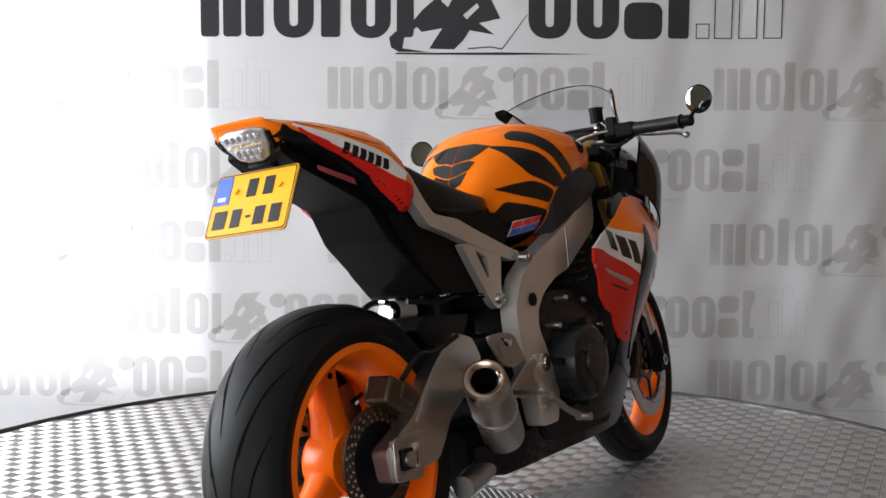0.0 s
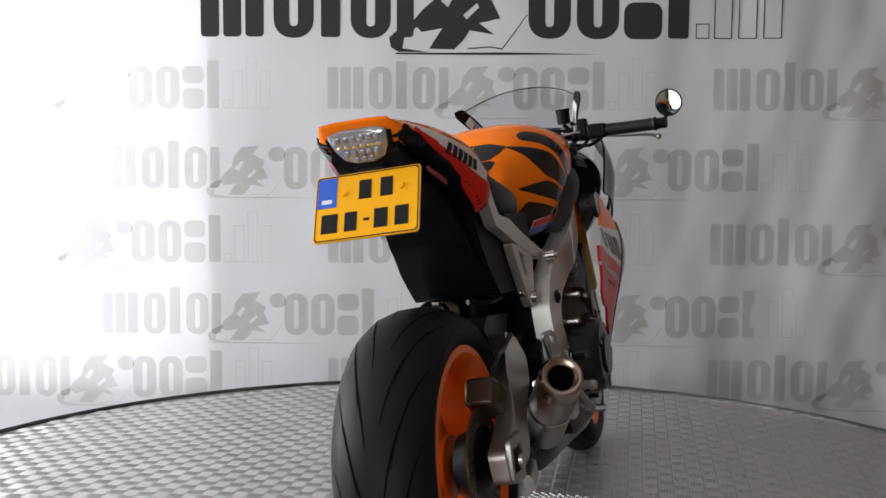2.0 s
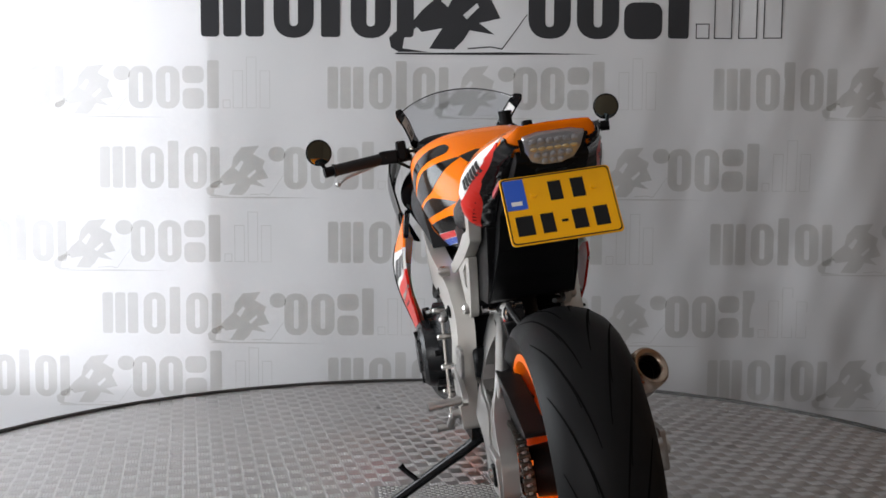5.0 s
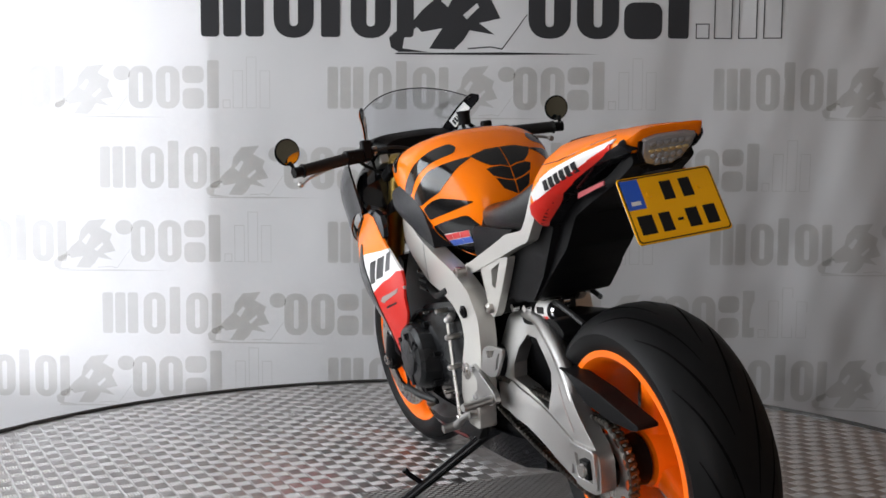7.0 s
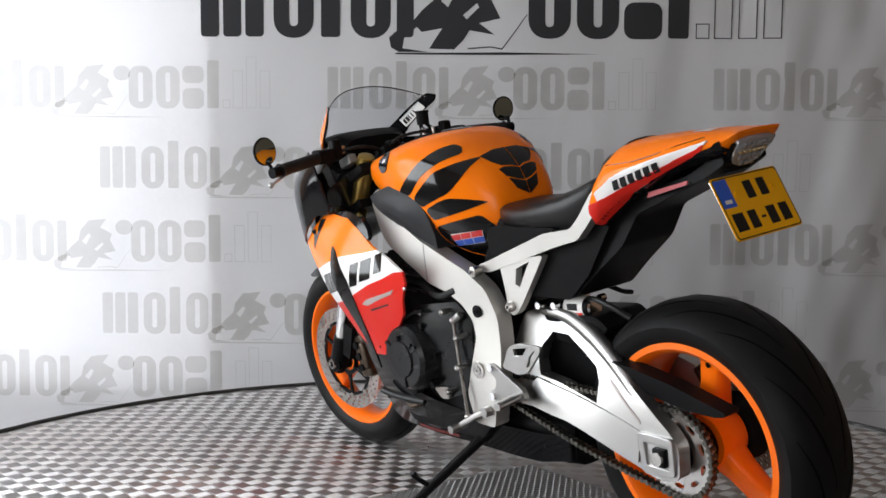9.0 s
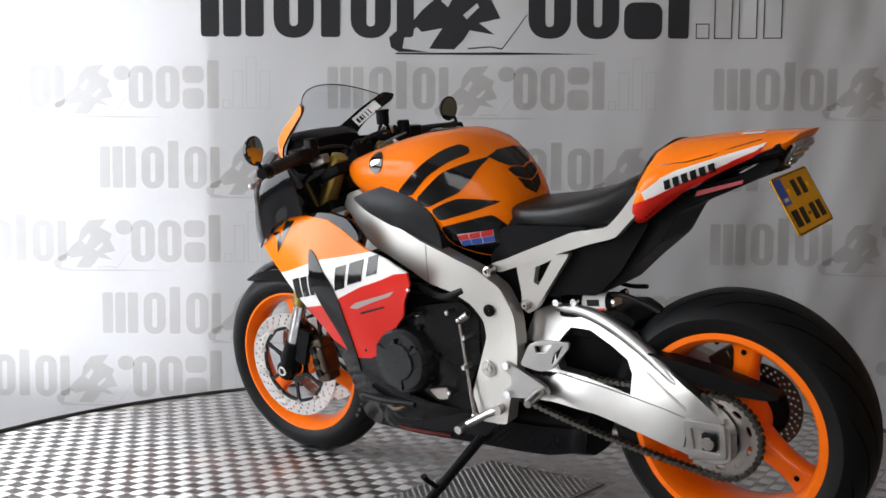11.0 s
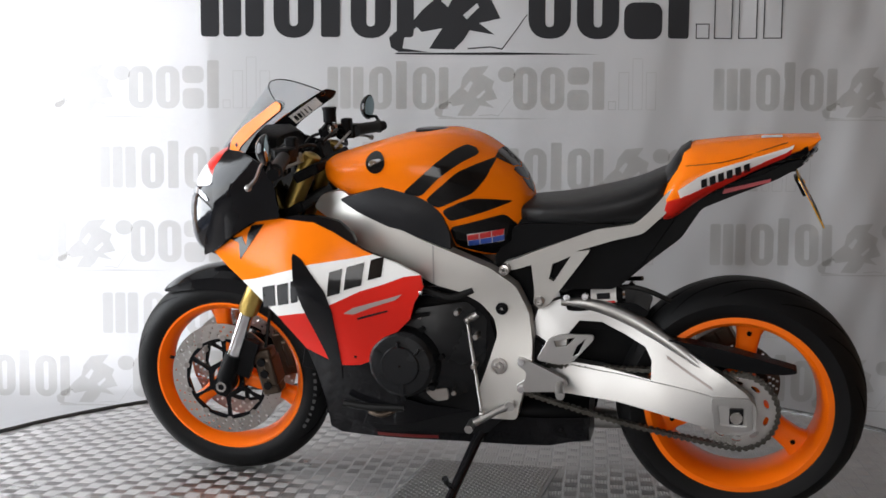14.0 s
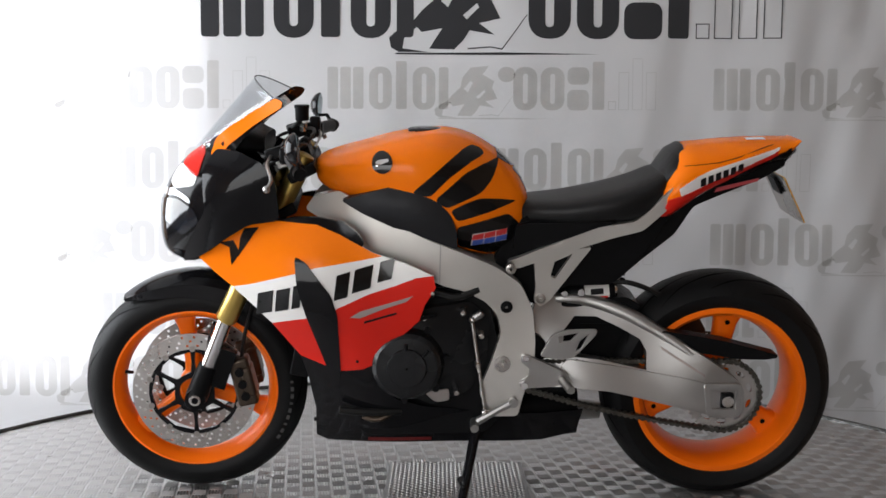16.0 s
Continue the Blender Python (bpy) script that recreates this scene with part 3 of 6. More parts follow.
def rear_wheel():
    bm = bmesh.new()
    rim_mesh(bm, REAR, 0.226, 0.086)
    w = part("rear_wheel", bm, RIM_ORANGE, bike, "orange cast three-spoke rear wheel")
    bm = bmesh.new()
    hub_mesh(bm, REAR, 0.062, 0.040)
    part("hub", bm, RIM_ORANGE, w)
    for a in (98, 218, 338):
        bm = bmesh.new()
        spoke_mesh(bm, REAR, 0.226, 0.062, math.radians(a), 0.060, 0.040)
        part("spoke", bm, RIM_ORANGE, w)
        # no bore is cut: a black plug gives the hole's shade as colour
        bm = bmesh.new()
        p = REAR + Vector((0.178 * math.cos(math.radians(a)), 0, 0.178 * math.sin(math.radians(a))))
        cylinder(bm, p + Vector((0, -0.0295, 0)), p + Vector((0, 0.0295, 0)), 0.0065, 16)
        part("dark_hole_plug", bm, GROOVE, w)
    bm = bmesh.new()
    tyre_mesh(bm, REAR, 0.317, 0.097, 0.229)
    part("tyre", bm, RUBBER, w, "wide black sport tyre")
    bm = bmesh.new()
    grooves(bm, REAR, 0.317, 0.097, 26)
    part("tread_groove", bm, GROOVE, w, kind="stuff")
    bm = bmesh.new()
    disc_mesh(bm, REAR, -0.104, 0.110, 0.075, 30)
    part("rear_brake_disc", bm, BRONZE_DARK, w, "drilled steel brake disc")
    bm = bmesh.new()
    lathe(bm, [(0.012, -0.050), (0.060, -0.060), (0.078, -0.100), (0.078, -0.107), (0.050, -0.107), (0.030, -0.120), (0.012, -0.120)], 36, REAR)
    part("disc_hub", bm, ENGINE, w, "black disc hub")
    # sprocket with cut-outs and teeth
    bm = bmesh.new()
    teeth = []
    for k in range(42 * 4):
        a = 2 * math.pi * k / (42 * 4)
        r = 0.1025 if k % 4 in (1, 2) else 0.0955
        teeth.append((r * math.cos(a), r * math.sin(a)))
    holes = [circle(0, 0, 0.045, 30)]
    for k in range(10):
        a = 2 * math.pi * (k + 0.5) / 10
        holes.append([(0.073 * math.cos(a) + 0.013 * math.cos(b) * -math.sin(a) + 0.006 * math.sin(b) * math.cos(a), 0.073 * math.sin(a) + 0.013 * math.cos(b) * math.cos(a) + 0.006 * math.sin(b) * math.sin(a)) for b in (2 * math.pi * j / 12 for j in range(12))])
    panel(bm, teeth, 0.003, 0.006, 1, holes=holes, soft=False)
    bmesh.ops.translate(bm, verts=bm.verts, vec=(REAR.x, 0.117, REAR.z))
    sp = part("sprocket", bm, STEEL, w, "worn steel sprocket")
    for k in range(5):
        bm = bmesh.new()
        bolts(bm, REAR, 0.108, 0.056, 1, 0.007, 0.008, 2 * math.pi * k / 5)
        part("sprocket_nut", bm, CHROME, sp)
    bm = bmesh.new()
    lathe(bm, [(0.012, 0.10), (0.050, 0.10), (0.055, 0.05), (0.012, 0.05)], 32, REAR)
    part("sprocket_carrier", bm, PLASTIC, w)
    bm = bmesh.new()
    cylinder(bm, REAR + Vector((0.17, 0.05, 0.11)), REAR + Vector((0.145, 0.062, 0.095)), 0.005, 8)
    part("valve", bm, PLASTIC, w)


def front_wheel():
    bm = bmesh.new()
    rim_mesh(bm, FRONT, 0.224, 0.050)
    w = part("front_wheel", steer(bm), RIM_ORANGE, bike, "orange cast three-spoke front wheel")
    bm = bmesh.new()
    hub_mesh(bm, FRONT, 0.045, 0.026)
    part("hub", steer(bm), RIM_ORANGE, w)
    for a in (82, 202, 322):
        bm = bmesh.new()
        spoke_mesh(bm, FRONT, 0.224, 0.045, math.radians(a), 0.044, 0.026)
        part("spoke", steer(bm), RIM_ORANGE, w)
    bm = bmesh.new()
    tyre_mesh(bm, FRONT, 0.302, 0.061, 0.227)
    part("tyre", steer(bm), RUBBER, w, "black sport tyre")
    bm = bmesh.new()
    grooves(bm, FRONT, 0.302, 0.061, 22, -1)
    part("tread_groove", steer(bm), GROOVE, w, kind="stuff")
    for y in (0.068, -0.068):
        bm = bmesh.new()
        disc_mesh(bm, FRONT, y, 0.166, 0.121, 30)
        d = part("brake_disc", steer(bm), STEEL, w, "drilled floating steel brake disc")
        bm = bmesh.new()
        holes = [circle(0, 0, 0.040, 24)]
        for k in range(6):
            a0 = 2 * math.pi * k / 6
            holes.append([((0.058 + 0.056 * u) * math.cos(a0 + v), (0.058 + 0.056 * u) * math.sin(a0 + v)) for u, v in ((0, -0.40), (0, 0.40), (0.5, 0.475), (1, 0.465), (1.03, 0), (1, -0.465), (0.5, -0.475))])
        panel(bm, circle(0, 0, 0.1225, 48), 0.0035, 0.007, 1, holes=holes, soft=False)
        bmesh.ops.translate(bm, verts=bm.verts, vec=(FRONT.x, y, FRONT.z))
        part("disc_carrier", steer(bm), GLOSS, d, "black disc carrier")
        for k in range(10):
            bm = bmesh.new()
            bolts(bm, FRONT, y, 0.1235, 1, 0.0085, 0.0055, 2 * math.pi * (k + 0.5) / 10)
            part("disc_button", steer(bm), TITAN, d)
    # pale moulded marks on the sidewall
    for side in (1, -1):
        bm = bmesh.new()
        for k in range(9):
            a = math.radians(176 + 4.6 * k)
            m = Matrix.Translation((FRONT.x + 0.262 * math.cos(a), side * 0.0585, FRONT.z + 0.262 * math.sin(a))) @ Matrix.Rotation(-a, 4, "Y")
            box(bm, (0.011, 0.0016, 0.012 if k % 3 else 0.006), m)
        part("sidewall_mark", steer(bm), SIDEPRINT, w, "pale grey plain bars on the sidewall")
    bm = bmesh.new()
    p = FRONT + Vector((0.190, 0.0, 0.040))
    cylinder(bm, p + Vector((0.010, 0.012, 0)), p + Vector((-0.018, 0.030, 0.004)), 0.005, 8)
    part("valve", steer(bm), PLASTIC, w)


rear_wheel()
front_wheel()


# ---- fork, axle, fender, calipers
def fork():
    top, lower, foot = Vector((1.128, 0.105, 0.925)), Vector((1.335, 0.105, 0.515)), Vector((1.420, 0.105, 0.302))
    d = (foot - top).normalized()
    for side in (1, -1):
        m = Vector((1, side, 1))
        bm = bmesh.new()
        a, b = top * m, lower * m
        tube(bm, [a - d * m * 0.03, a + d * m * 0.02, a + (b - a) * 0.55, a + (b - a) * 0.56, b - (b - a) * 0.02, b], [0.026, 0.026, 0.026, 0.0285, 0.0285, 0.024], 20)
        f = part("fork_tube", steer(bm), GOLD, bike, "gold anodised fork tube")
        bm = bmesh.new()
        c = foot * m
        cylinder(bm, b, c + (b - c) * 0.18, 0.0205, 18)
        part("stanchion", steer(bm), CHROME, f, "chromed fork stanchion")
        bm = bmesh.new()
        tube(bm, [c + (b - c) * 0.42, c + (b - c) * 0.25, c, c + d * m * 0.03], [0.025, 0.028, 0.030, 0.022], 16)
        y = 0.105 * side
        cylinder(bm, Vector((c.x, y - side * 0.03, c.z)), Vector((c.x, y + side * 0.022, c.z)), 0.028, 20)
        box(bm, (0.075, 0.022, 0.11), Matrix.Translation((c.x - 0.060, y, c.z + 0.085)) @ Matrix.Rotation(-20 * DEG, 4, "Y"))
        part("fork_foot", steer(bm), PLASTIC, f, "black fork foot")
        bm = bmesh.new()
        lathe(bm, [(0.009, 0.006), (0.015, 0.006), (0.017, 0.0), (0.017, -0.004), (0.009, -0.004)], 20, (c.x, y + side * 0.026, c.z))
        part("axle_end", steer(bm), STEEL, f)
        bm = bmesh.new()
        m2 = Matrix.Translation((FRONT.x - 0.135, 0.078 * side, FRONT.z + 0.035)) @ Matrix.Rotation(12 * DEG, 4, "Y")
        box(bm, (0.055, 0.052, 0.135), m2)
        box(bm, (0.030, 0.070, 0.085), m2 @ pose(-0.015, 0, 0))
        cal = part("brake_caliper", steer(bm), BRONZE_DARK, bike, "dark bronze brake caliper", bevel=0.008)
        bm = bmesh.new()
        for z in (-0.035, 0.0, 0.035):
            p = m2 @ Vector((0.0, 0.03 * side, z))
            cylinder(bm, p, p + Vector((0, 0.010 * side, 0)), 0.012, 12)
        part("piston_cap", steer(bm), PLASTIC, cal)
    bm = bmesh.new()
    cylinder(bm, FRONT - Vector((0, 0.12, 0)), FRONT + Vector((0, 0.12, 0)), 0.012, 16)
    part("front_axle", steer(bm), STEEL, bike)
    # triple clamps
    bm = bmesh.new()
    for s, w in ((0.02, 0.30), (0.28, 0.27)):
        p = top.lerp(lower, s)
        box(bm, (0.075, w, 0.028), Matrix.Translation((p.x - 0.012, 0, p.z)) @ Matrix.Rotation(RAKE, 4, "Y"))
    part("triple_clamp", steer(bm), PLASTIC, bike, bevel=0.006)


fork()


def front_fender():
    bm = bmesh.new()
    rings = []
    for k in range(19):
        a = math.radians(-62 + k * 5.4)          # forward of upright is positive
        r = 0.318 + 0.010 * math.sin(math.pi * k / 18)
        w = 0.066 * (0.45 + 0.55 * min(1, math.sin(math.pi * (k + 1.2) / 20.4) * 1.6))
        drop = 0.055 * math.sin(math.pi * (18 - k) / 18) ** 0.7 + 0.012
        ring = []
        for y, dr in ((-1, -drop), (-1.0, -drop * 0.4), (-0.8, -0.008), (-0.4, 0.0), (0, 0.002), (0.4, 0.0), (0.8, -0.008), (1.0, -drop * 0.4), (1, -drop),
                      (0.95, -drop), (0.95, -drop * 0.4), (0.76, -0.012), (0.4, -0.004), (0, -0.002), (-0.4, -0.004), (-0.76, -0.012), (-0.95, -drop * 0.4), (-0.95, -drop)):
            ring.append((FRONT.x + (r + dr) * math.sin(a), y * w, FRONT.z + (r + dr) * math.cos(a)))
        rings.append(ring)
    loft(bm, rings)
    part("front_fender", steer(bm), GLOSS, bike, "gloss black front fender")


front_fender()

# ---- nose, screen and cockpit
NOSE = [(1.500, 0.715, 0.815, 0.045), (1.485, 0.685, 0.862, 0.085), (1.455, 0.668, 0.910, 0.122), (1.410, 0.660, 0.955, 0.150), (1.350, 0.690, 0.975, 0.172), (1.285, 0.745, 0.960, 0.196), (1.220, 0.775, 0.930, 0.206), (1.185, 0.800, 0.905, 0.204)]
bm = bmesh.new()
loft(bm, [oval(x, a, b, w, 2.5, 48, 0.45) for x, a, b, w in dense(NOSE)])
nose_bvh = skin_of(bm)
nose = part("nose_fairing", bm, GLOSS, bike, "gloss black nose fairing", sharp=50)
NOSE_Y = hit(nose_bvh, 0.05)
for s in (1, -1):
    for name, outline, m, label in (("headlight", [(1.478, 0.790), (1.420, 0.752), (1.372, 0.790), (1.385, 0.822), (1.430, 0.846), (1.488, 0.838), (1.496, 0.815)], SMOKED, "smoked headlight glass"), ("light_strip", [(1.486, 0.846), (1.432, 0.854), (1.392, 0.834), (1.400, 0.852), (1.440, 0.870), (1.474, 0.866)], LENS, "clear position light strip"),
                                    ("number_panel", [(1.455, 0.885), (1.440, 0.870), (1.385, 0.880), (1.375, 0.905), (1.425, 0.930), (1.440, 0.915)], WHITE, "white front number panel"),
                                    ("nose_trim", [(1.425, 0.930), (1.375, 0.900), (1.362, 0.960), (1.380, 0.972), (1.410, 0.950)], RED, "red nose trim")):
        bm = bmesh.new()
        panel(bm, outline, NOSE_Y, 0.004, s, 0.012, lift=0.0025, skin=nose_bvh)
        part(name, bm, m, nose, label)


def windscreen():
    bm = bmesh.new()
    nu, nv = 20, 10
    grid = []
    for lift in (0.0, -0.003):
        g = []
        for j in range(nv + 1):
            v = j / nv
            vv = v - 0.06 * math.sin(math.pi * v)
            cx, cz = 1.405 + (1.243 - 1.405) * v, 0.965 + (1.148 - 0.965) * vv + 0.012 * math.sin(math.pi * v)
            sx, sz, sy = 1.315 + (1.165 - 1.315) * v, 0.985 + (1.098 - 0.985) * v, 0.112 + 0.060 * v
            row = []
            for i in range(nu + 1):
                u = -1 + 2 * i / nu
                k = abs(u) ** 2.2
                row.append(bm.verts.new((cx + (sx - cx) * k + lift * 0.5, u * sy, cz + (sz - cz) * k + lift)))
            g.append(row)
        grid.append(g)
    for g in grid:
        for j in range(nv):
            for i in range(nu):
                bm.faces.new((g[j][i], g[j][i + 1], g[j + 1][i + 1], g[j + 1][i]))
    for a, b in (((0, i), (0, i + 1)) for i in range(nu)):
        bm.faces.new((grid[0][a[0]][a[1]], grid[0][b[0]][b[1]], grid[1][b[0]][b[1]], grid[1][a[0]][a[1]]))
        bm.faces.new((grid[0][nv][a[1]], grid[1][nv][a[1]], grid[1][nv][b[1]], grid[0][nv][b[1]]))
    ob = part("windscreen", bm, SCREEN, bike, "clear acrylic windscreen", sharp=60)
    ob.visible_shadow = False
    # the thin ground edge of the acrylic
    bm = bmesh.new()
    pts = []
    for i in range(nu + 1):
        u = -1 + 2 * i / nu
        k = abs(u) ** 2.2
        pts.append((1.243 + (1.165 - 1.243) * k, u * 0.172, 1.148 + (1.098 - 1.148) * k))
    tube(bm, pts, 0.0016, 6)
    part("screen_edge", bm, PAD, ob)


windscreen()
WING = [(1.350, 0.950), (1.330, 1.000), (1.290, 1.032), (1.2415, 1.062), (1.168, 1.106), (1.150, 1.098), (1.152, 1.083), (1.200, 1.054), (1.235, 1.030), (1.300, 0.980), (1.325, 0.940)]
WING_Y = surface([(1.345, 0.955, 0.104), (1.24, 1.04, 0.154), (1.15, 1.10, 0.188), (1.27, 0.95, 0.146), (1.2, 1.02, 0.176), (1.315, 1.0, 0.126)])
INNER = [(1.350, 0.950), (1.328, 1.002), (1.240, 1.064), (1.165, 1.110), (1.138, 1.102), (1.146, 1.084), (1.200, 1.048), (1.240, 1.018), (1.285, 0.965), (1.300, 0.940)]
for s in (1, -1):
    bm = bmesh.new()
    panel(bm, WING, WING_Y, 0.002, s, 0.02, lift=0.0005)
    wing = part("screen_wing", bm, ORANGE, bike, "orange upper fairing wing, black inside")
    bm = bmesh.new()
    panel(bm, INNER, WING_Y, 0.004, s, 0.02, lift=-0.003)
    part("inner_panel", bm, GLOSS, wing, "gloss black inner panel")
    bm = bmesh.new()
    panel(bm, [(1.268, 1.034), (1.192, 1.086), (1.176, 1.066), (1.250, 1.012)], WING_Y, 0.0015, s, 0.02, lift=-0.0078, soft=False)
    st = part("sticker", bm, WHITE, wing, "white sticker with dark marks")
    bm = bmesh.new()
    for k in range(5):
        x = 1.252 - 0.010 * k
        z = 1.0365 + 0.0068 * k
        w = 0.007 if k < 2 else 0.003
        panel(bm, [(x + 0.004, z - 0.004), (x - w + 0.004, z + w * 0.68 - 0.004), (x - w - 0.005, z + w * 0.68 - 0.0165), (x - 0.005, z - 0.0165)], WING_Y, 0.001, s, 0.05, lift=-0.0095, soft=False)
    part("sticker_mark", bm, DARKMARK, st)

# dashboard hood and instruments
bm = bmesh.new()
loft(bm, [oval(x, a, b, w, 3, 24) for x, a, b, w in ((1.21, 0.955, 1.004, 0.10), (1.25, 0.955, 1.022, 0.13), (1.31, 0.955, 1.020, 0.13), (1.35, 0.955, 0.995, 0.10))])
part("instrument_hood", bm, PLASTIC, bike, "black instrument hood")


def handlebar(side, end, inner, mirror, aim, ball):
    end, inner, mirror, ball = Vector(end), Vector(inner), Vector(mirror), Vector(ball)
    d = (end - inner).normalized()
    bm = bmesh.new()
    tube(bm, [inner - d * 0.06, end], 0.011, 12)
    bar_ob = part("handlebar", bm, PLASTIC, bike, "black clip-on handlebar")
    bm = bmesh.new()
    L = (end - inner).length
    pts, rad = [], []
    for k in range(25):
        pts.append(inner + d * L * (0.10 + 0.86 * k / 24))
        rad.append(0.0165 + (0.0012 if k % 2 else 0.0) + (0.004 if k in (0, 24) else 0))
    tube(bm, pts, rad, 14)
    part("grip", bm, HOSE, bar_ob, "ribbed rubber grip")
    bm = bmesh.new()
    box(bm, (0.045, 0.055, 0.040), Matrix.Translation(inner + d * 0.005))
    cylinder(bm, inner - d * 0.05, inner - d * 0.022, 0.024, 16)
    box(bm, (0.03, 0.03, 0.055), Matrix.Translation(inner - d * 0.036 + Vector((-0.012, 0, 0.012))))
    part("switch_housing", bm, PLASTIC, bar_ob, "black switch housing", bevel=0.006)
    bm = bmesh.new()
    a = inner + Vector((0.045, 0, -0.006))
    tube(bm, curve_points([a - d * 0.01, a + d * 0.05 + Vector((0.015, 0, -0.010)), (a + d * 0.10).lerp(ball, 0.5) + Vector((0, 0, -0.004)), ball]), 0.0045, 8)
    bmesh.ops.create_icosphere(bm, subdivisions=2, radius=0.009, matrix=Matrix.Translation(ball))
    part("lever", bm, ALU, bar_ob, "polished aluminium lever")
    bm = bmesh.new()
    tube(bm, [end - d * 0.004, end + d * 0.022], 0.015, 14)
    tube(bm, [end + d * 0.012, end.lerp(mirror, 0.5) + d * 0.012, mirror - Vector((0, 0, 0.03))], 0.0055, 8)
    part("bar_end", bm, PLASTIC, bar_ob)
    # round mirror: a domed black shell with glass let into its flat side
    m = Matrix.Translation(mirror) @ Vector(aim).to_track_quat("Z", "Y").to_matrix().to_4x4()
    bm = bmesh.new()
    rings = []
    for r, z in ((0.002, -0.024), (0.018, -0.021), (0.030, -0.013), (0.0375, -0.003), (0.0385, 0.002), (0.036, 0.0035), (0.002, 0.0022)):
        rings.append([m @ Vector((r * math.cos(2 * math.pi * k / 32), r * math.sin(2 * math.pi * k / 32), z)) for k in range(32)])
    loft(bm, rings)
    mi = part("mirror", bm, GLOSS, bike, "round bar-end mirror in a black shell")
    bm = bmesh.new()
    rings = [[m @ Vector((r * math.cos(2 * math.pi * k / 32), r * math.sin(2 * math.pi * k / 32), z)) for k in range(32)] for r, z in ((0.0345, 0.0030), (0.0345, 0.0046), (0.03, 0.0050), (0.001, 0.0052))]
    loft(bm, rings)
    part("mirror_glass", bm, MIRROR, mi, "round blue-tinted mirror glass")


handlebar(1, (1.085, 0.402, 0.955), (1.130, 0.225, 0.972), (1.090, 0.431, 1.013), (-1.0, -0.22, 0.02), (1.163, 0.388, 0.914))
handlebar(-1, (1.085, -0.406, 0.975), (1.118, -0.225, 0.982), (1.129, -0.437, 1.031), (-1.0, 0.10, -0.07), (1.111, -0.399, 0.941))
bm = bmesh.new()
tube(bm, [(1.142, -0.133, 1.018), (1.142, -0.133, 1.052)], 0.019, 18)
tube(bm, [(1.142, -0.133, 1.052), (1.142, -0.133, 1.060)], 0.021, 18)
tube(bm, [(1.150, -0.150, 1.018), (1.155, -0.190, 0.990)], 0.006, 8)
part("brake_reservoir", bm, PLASTIC, bike, "black brake fluid reservoir")
for pts in (((1.16, -0.19, 0.985), (1.11, -0.10, 1.0), (1.10, 0.0, 0.99), (1.16, 0.02, 0.93)), ((1.15, 0.19, 0.975), (1.11, 0.12, 0.985), (1.12, 0.05, 0.965), (1.20, 0.03, 0.92)),
            ((1.16, -0.16, 0.99), (1.22, -0.14, 0.96), (1.24, -0.12, 0.85))):
    bm = bmesh.new()
    tube(bm, curve_points(pts, 8), 0.0045, 8)
    part("control_cable", bm, HOSE, bike)
bm = bmesh.new()
box(bm, (0.05, 0.075, 0.035), pose(1.165, -0.185, 0.985, 0, 15, 12))
cylinder(bm, (1.175, -0.215, 0.985), (1.165, -0.150, 0.990), 0.014, 14)
part("brake_master_cylinder", bm, PLASTIC, bike, "black brake master cylinder", bevel=0.005)
bm = bmesh.new()
box(bm, (0.045, 0.06, 0.03), pose(1.165, 0.190, 0.972, 0, 15, -12))
part("clutch_perch", bm, PLASTIC, bike, "black clutch perch", bevel=0.005)
for pts, r, m in ((((1.17, -0.20, 0.975), (1.20, -0.17, 0.95), (1.19, -0.12, 0.93), (1.16, -0.10, 0.90)), 0.0055, HOSE), (((1.14, -0.24, 0.965), (1.12, -0.20, 0.945), (1.11, -0.13, 0.955), (1.14, -0.06, 0.94)), 0.005, HOSE), (((1.15, -0.13, 1.015), (1.17, -0.15, 0.995), (1.17, -0.19, 0.985)), 0.006, HOSE), (((1.15, 0.22, 0.965), (1.19, 0.18, 0.94), (1.20, 0.12, 0.90), (1.17, 0.10, 0.85)), 0.005, HOSE), (((1.13, -0.25, 0.975), (1.10, -0.18, 0.985), (1.09, -0.10, 0.975), (1.10, -0.05, 0.955)), 0.0035, STEEL)):
    bm = bmesh.new()
    tube(bm, curve_points(pts, 8), r, 8)
    part("control_cable", bm, m, bike)
for y in (-0.20, -0.165, -0.13, 0.16, 0.20):
    bm = bmesh.new()
    x, z = 1.14, 1.000 if y < 0 else 0.985
    tube(bm, [(x, y, z - 0.012), (x, y, z + 0.006), (x, y, z + 0.009)], [0.008, 0.008, 0.005], 10)
    part("clamp_bolt", bm, STEEL, bike)


# ---- tank
TANK = [(1.088, 0.900, 0.930, 0.040, 0.5), (1.070, 0.872, 0.946, 0.105, 0.6), (1.020, 0.845, 0.962, 0.150, 0.66), (0.960, 0.822, 0.978, 0.172, 0.66), (0.890, 0.790, 0.998, 0.186, 0.64), (0.820, 0.755, 1.010, 0.192, 0.62),
        (0.750, 0.720, 1.015, 0.188, 0.60), (0.690, 0.695, 1.003, 0.174, 0.58), (0.640, 0.685, 0.979, 0.152, 0.55), (0.600, 0.690, 0.950, 0.131, 0.52), (0.565, 0.705, 0.915, 0.108, 0.50), (0.542, 0.740, 0.876, 0.083, 0.5), (0.530, 0.790, 0.846, 0.042, 0.5)]
bm = bmesh.new()
loft(bm, [oval(x, a, b, w, 2.7, 64, k) for x, a, b, w, k in dense(TANK)])
tank_bvh = skin_of(bm)
tank = part("fuel_tank", bm, ORANGE, bike, "glossy orange fuel tank", sharp=60)
TANK_Y = hit(tank_bvh, 0.10)

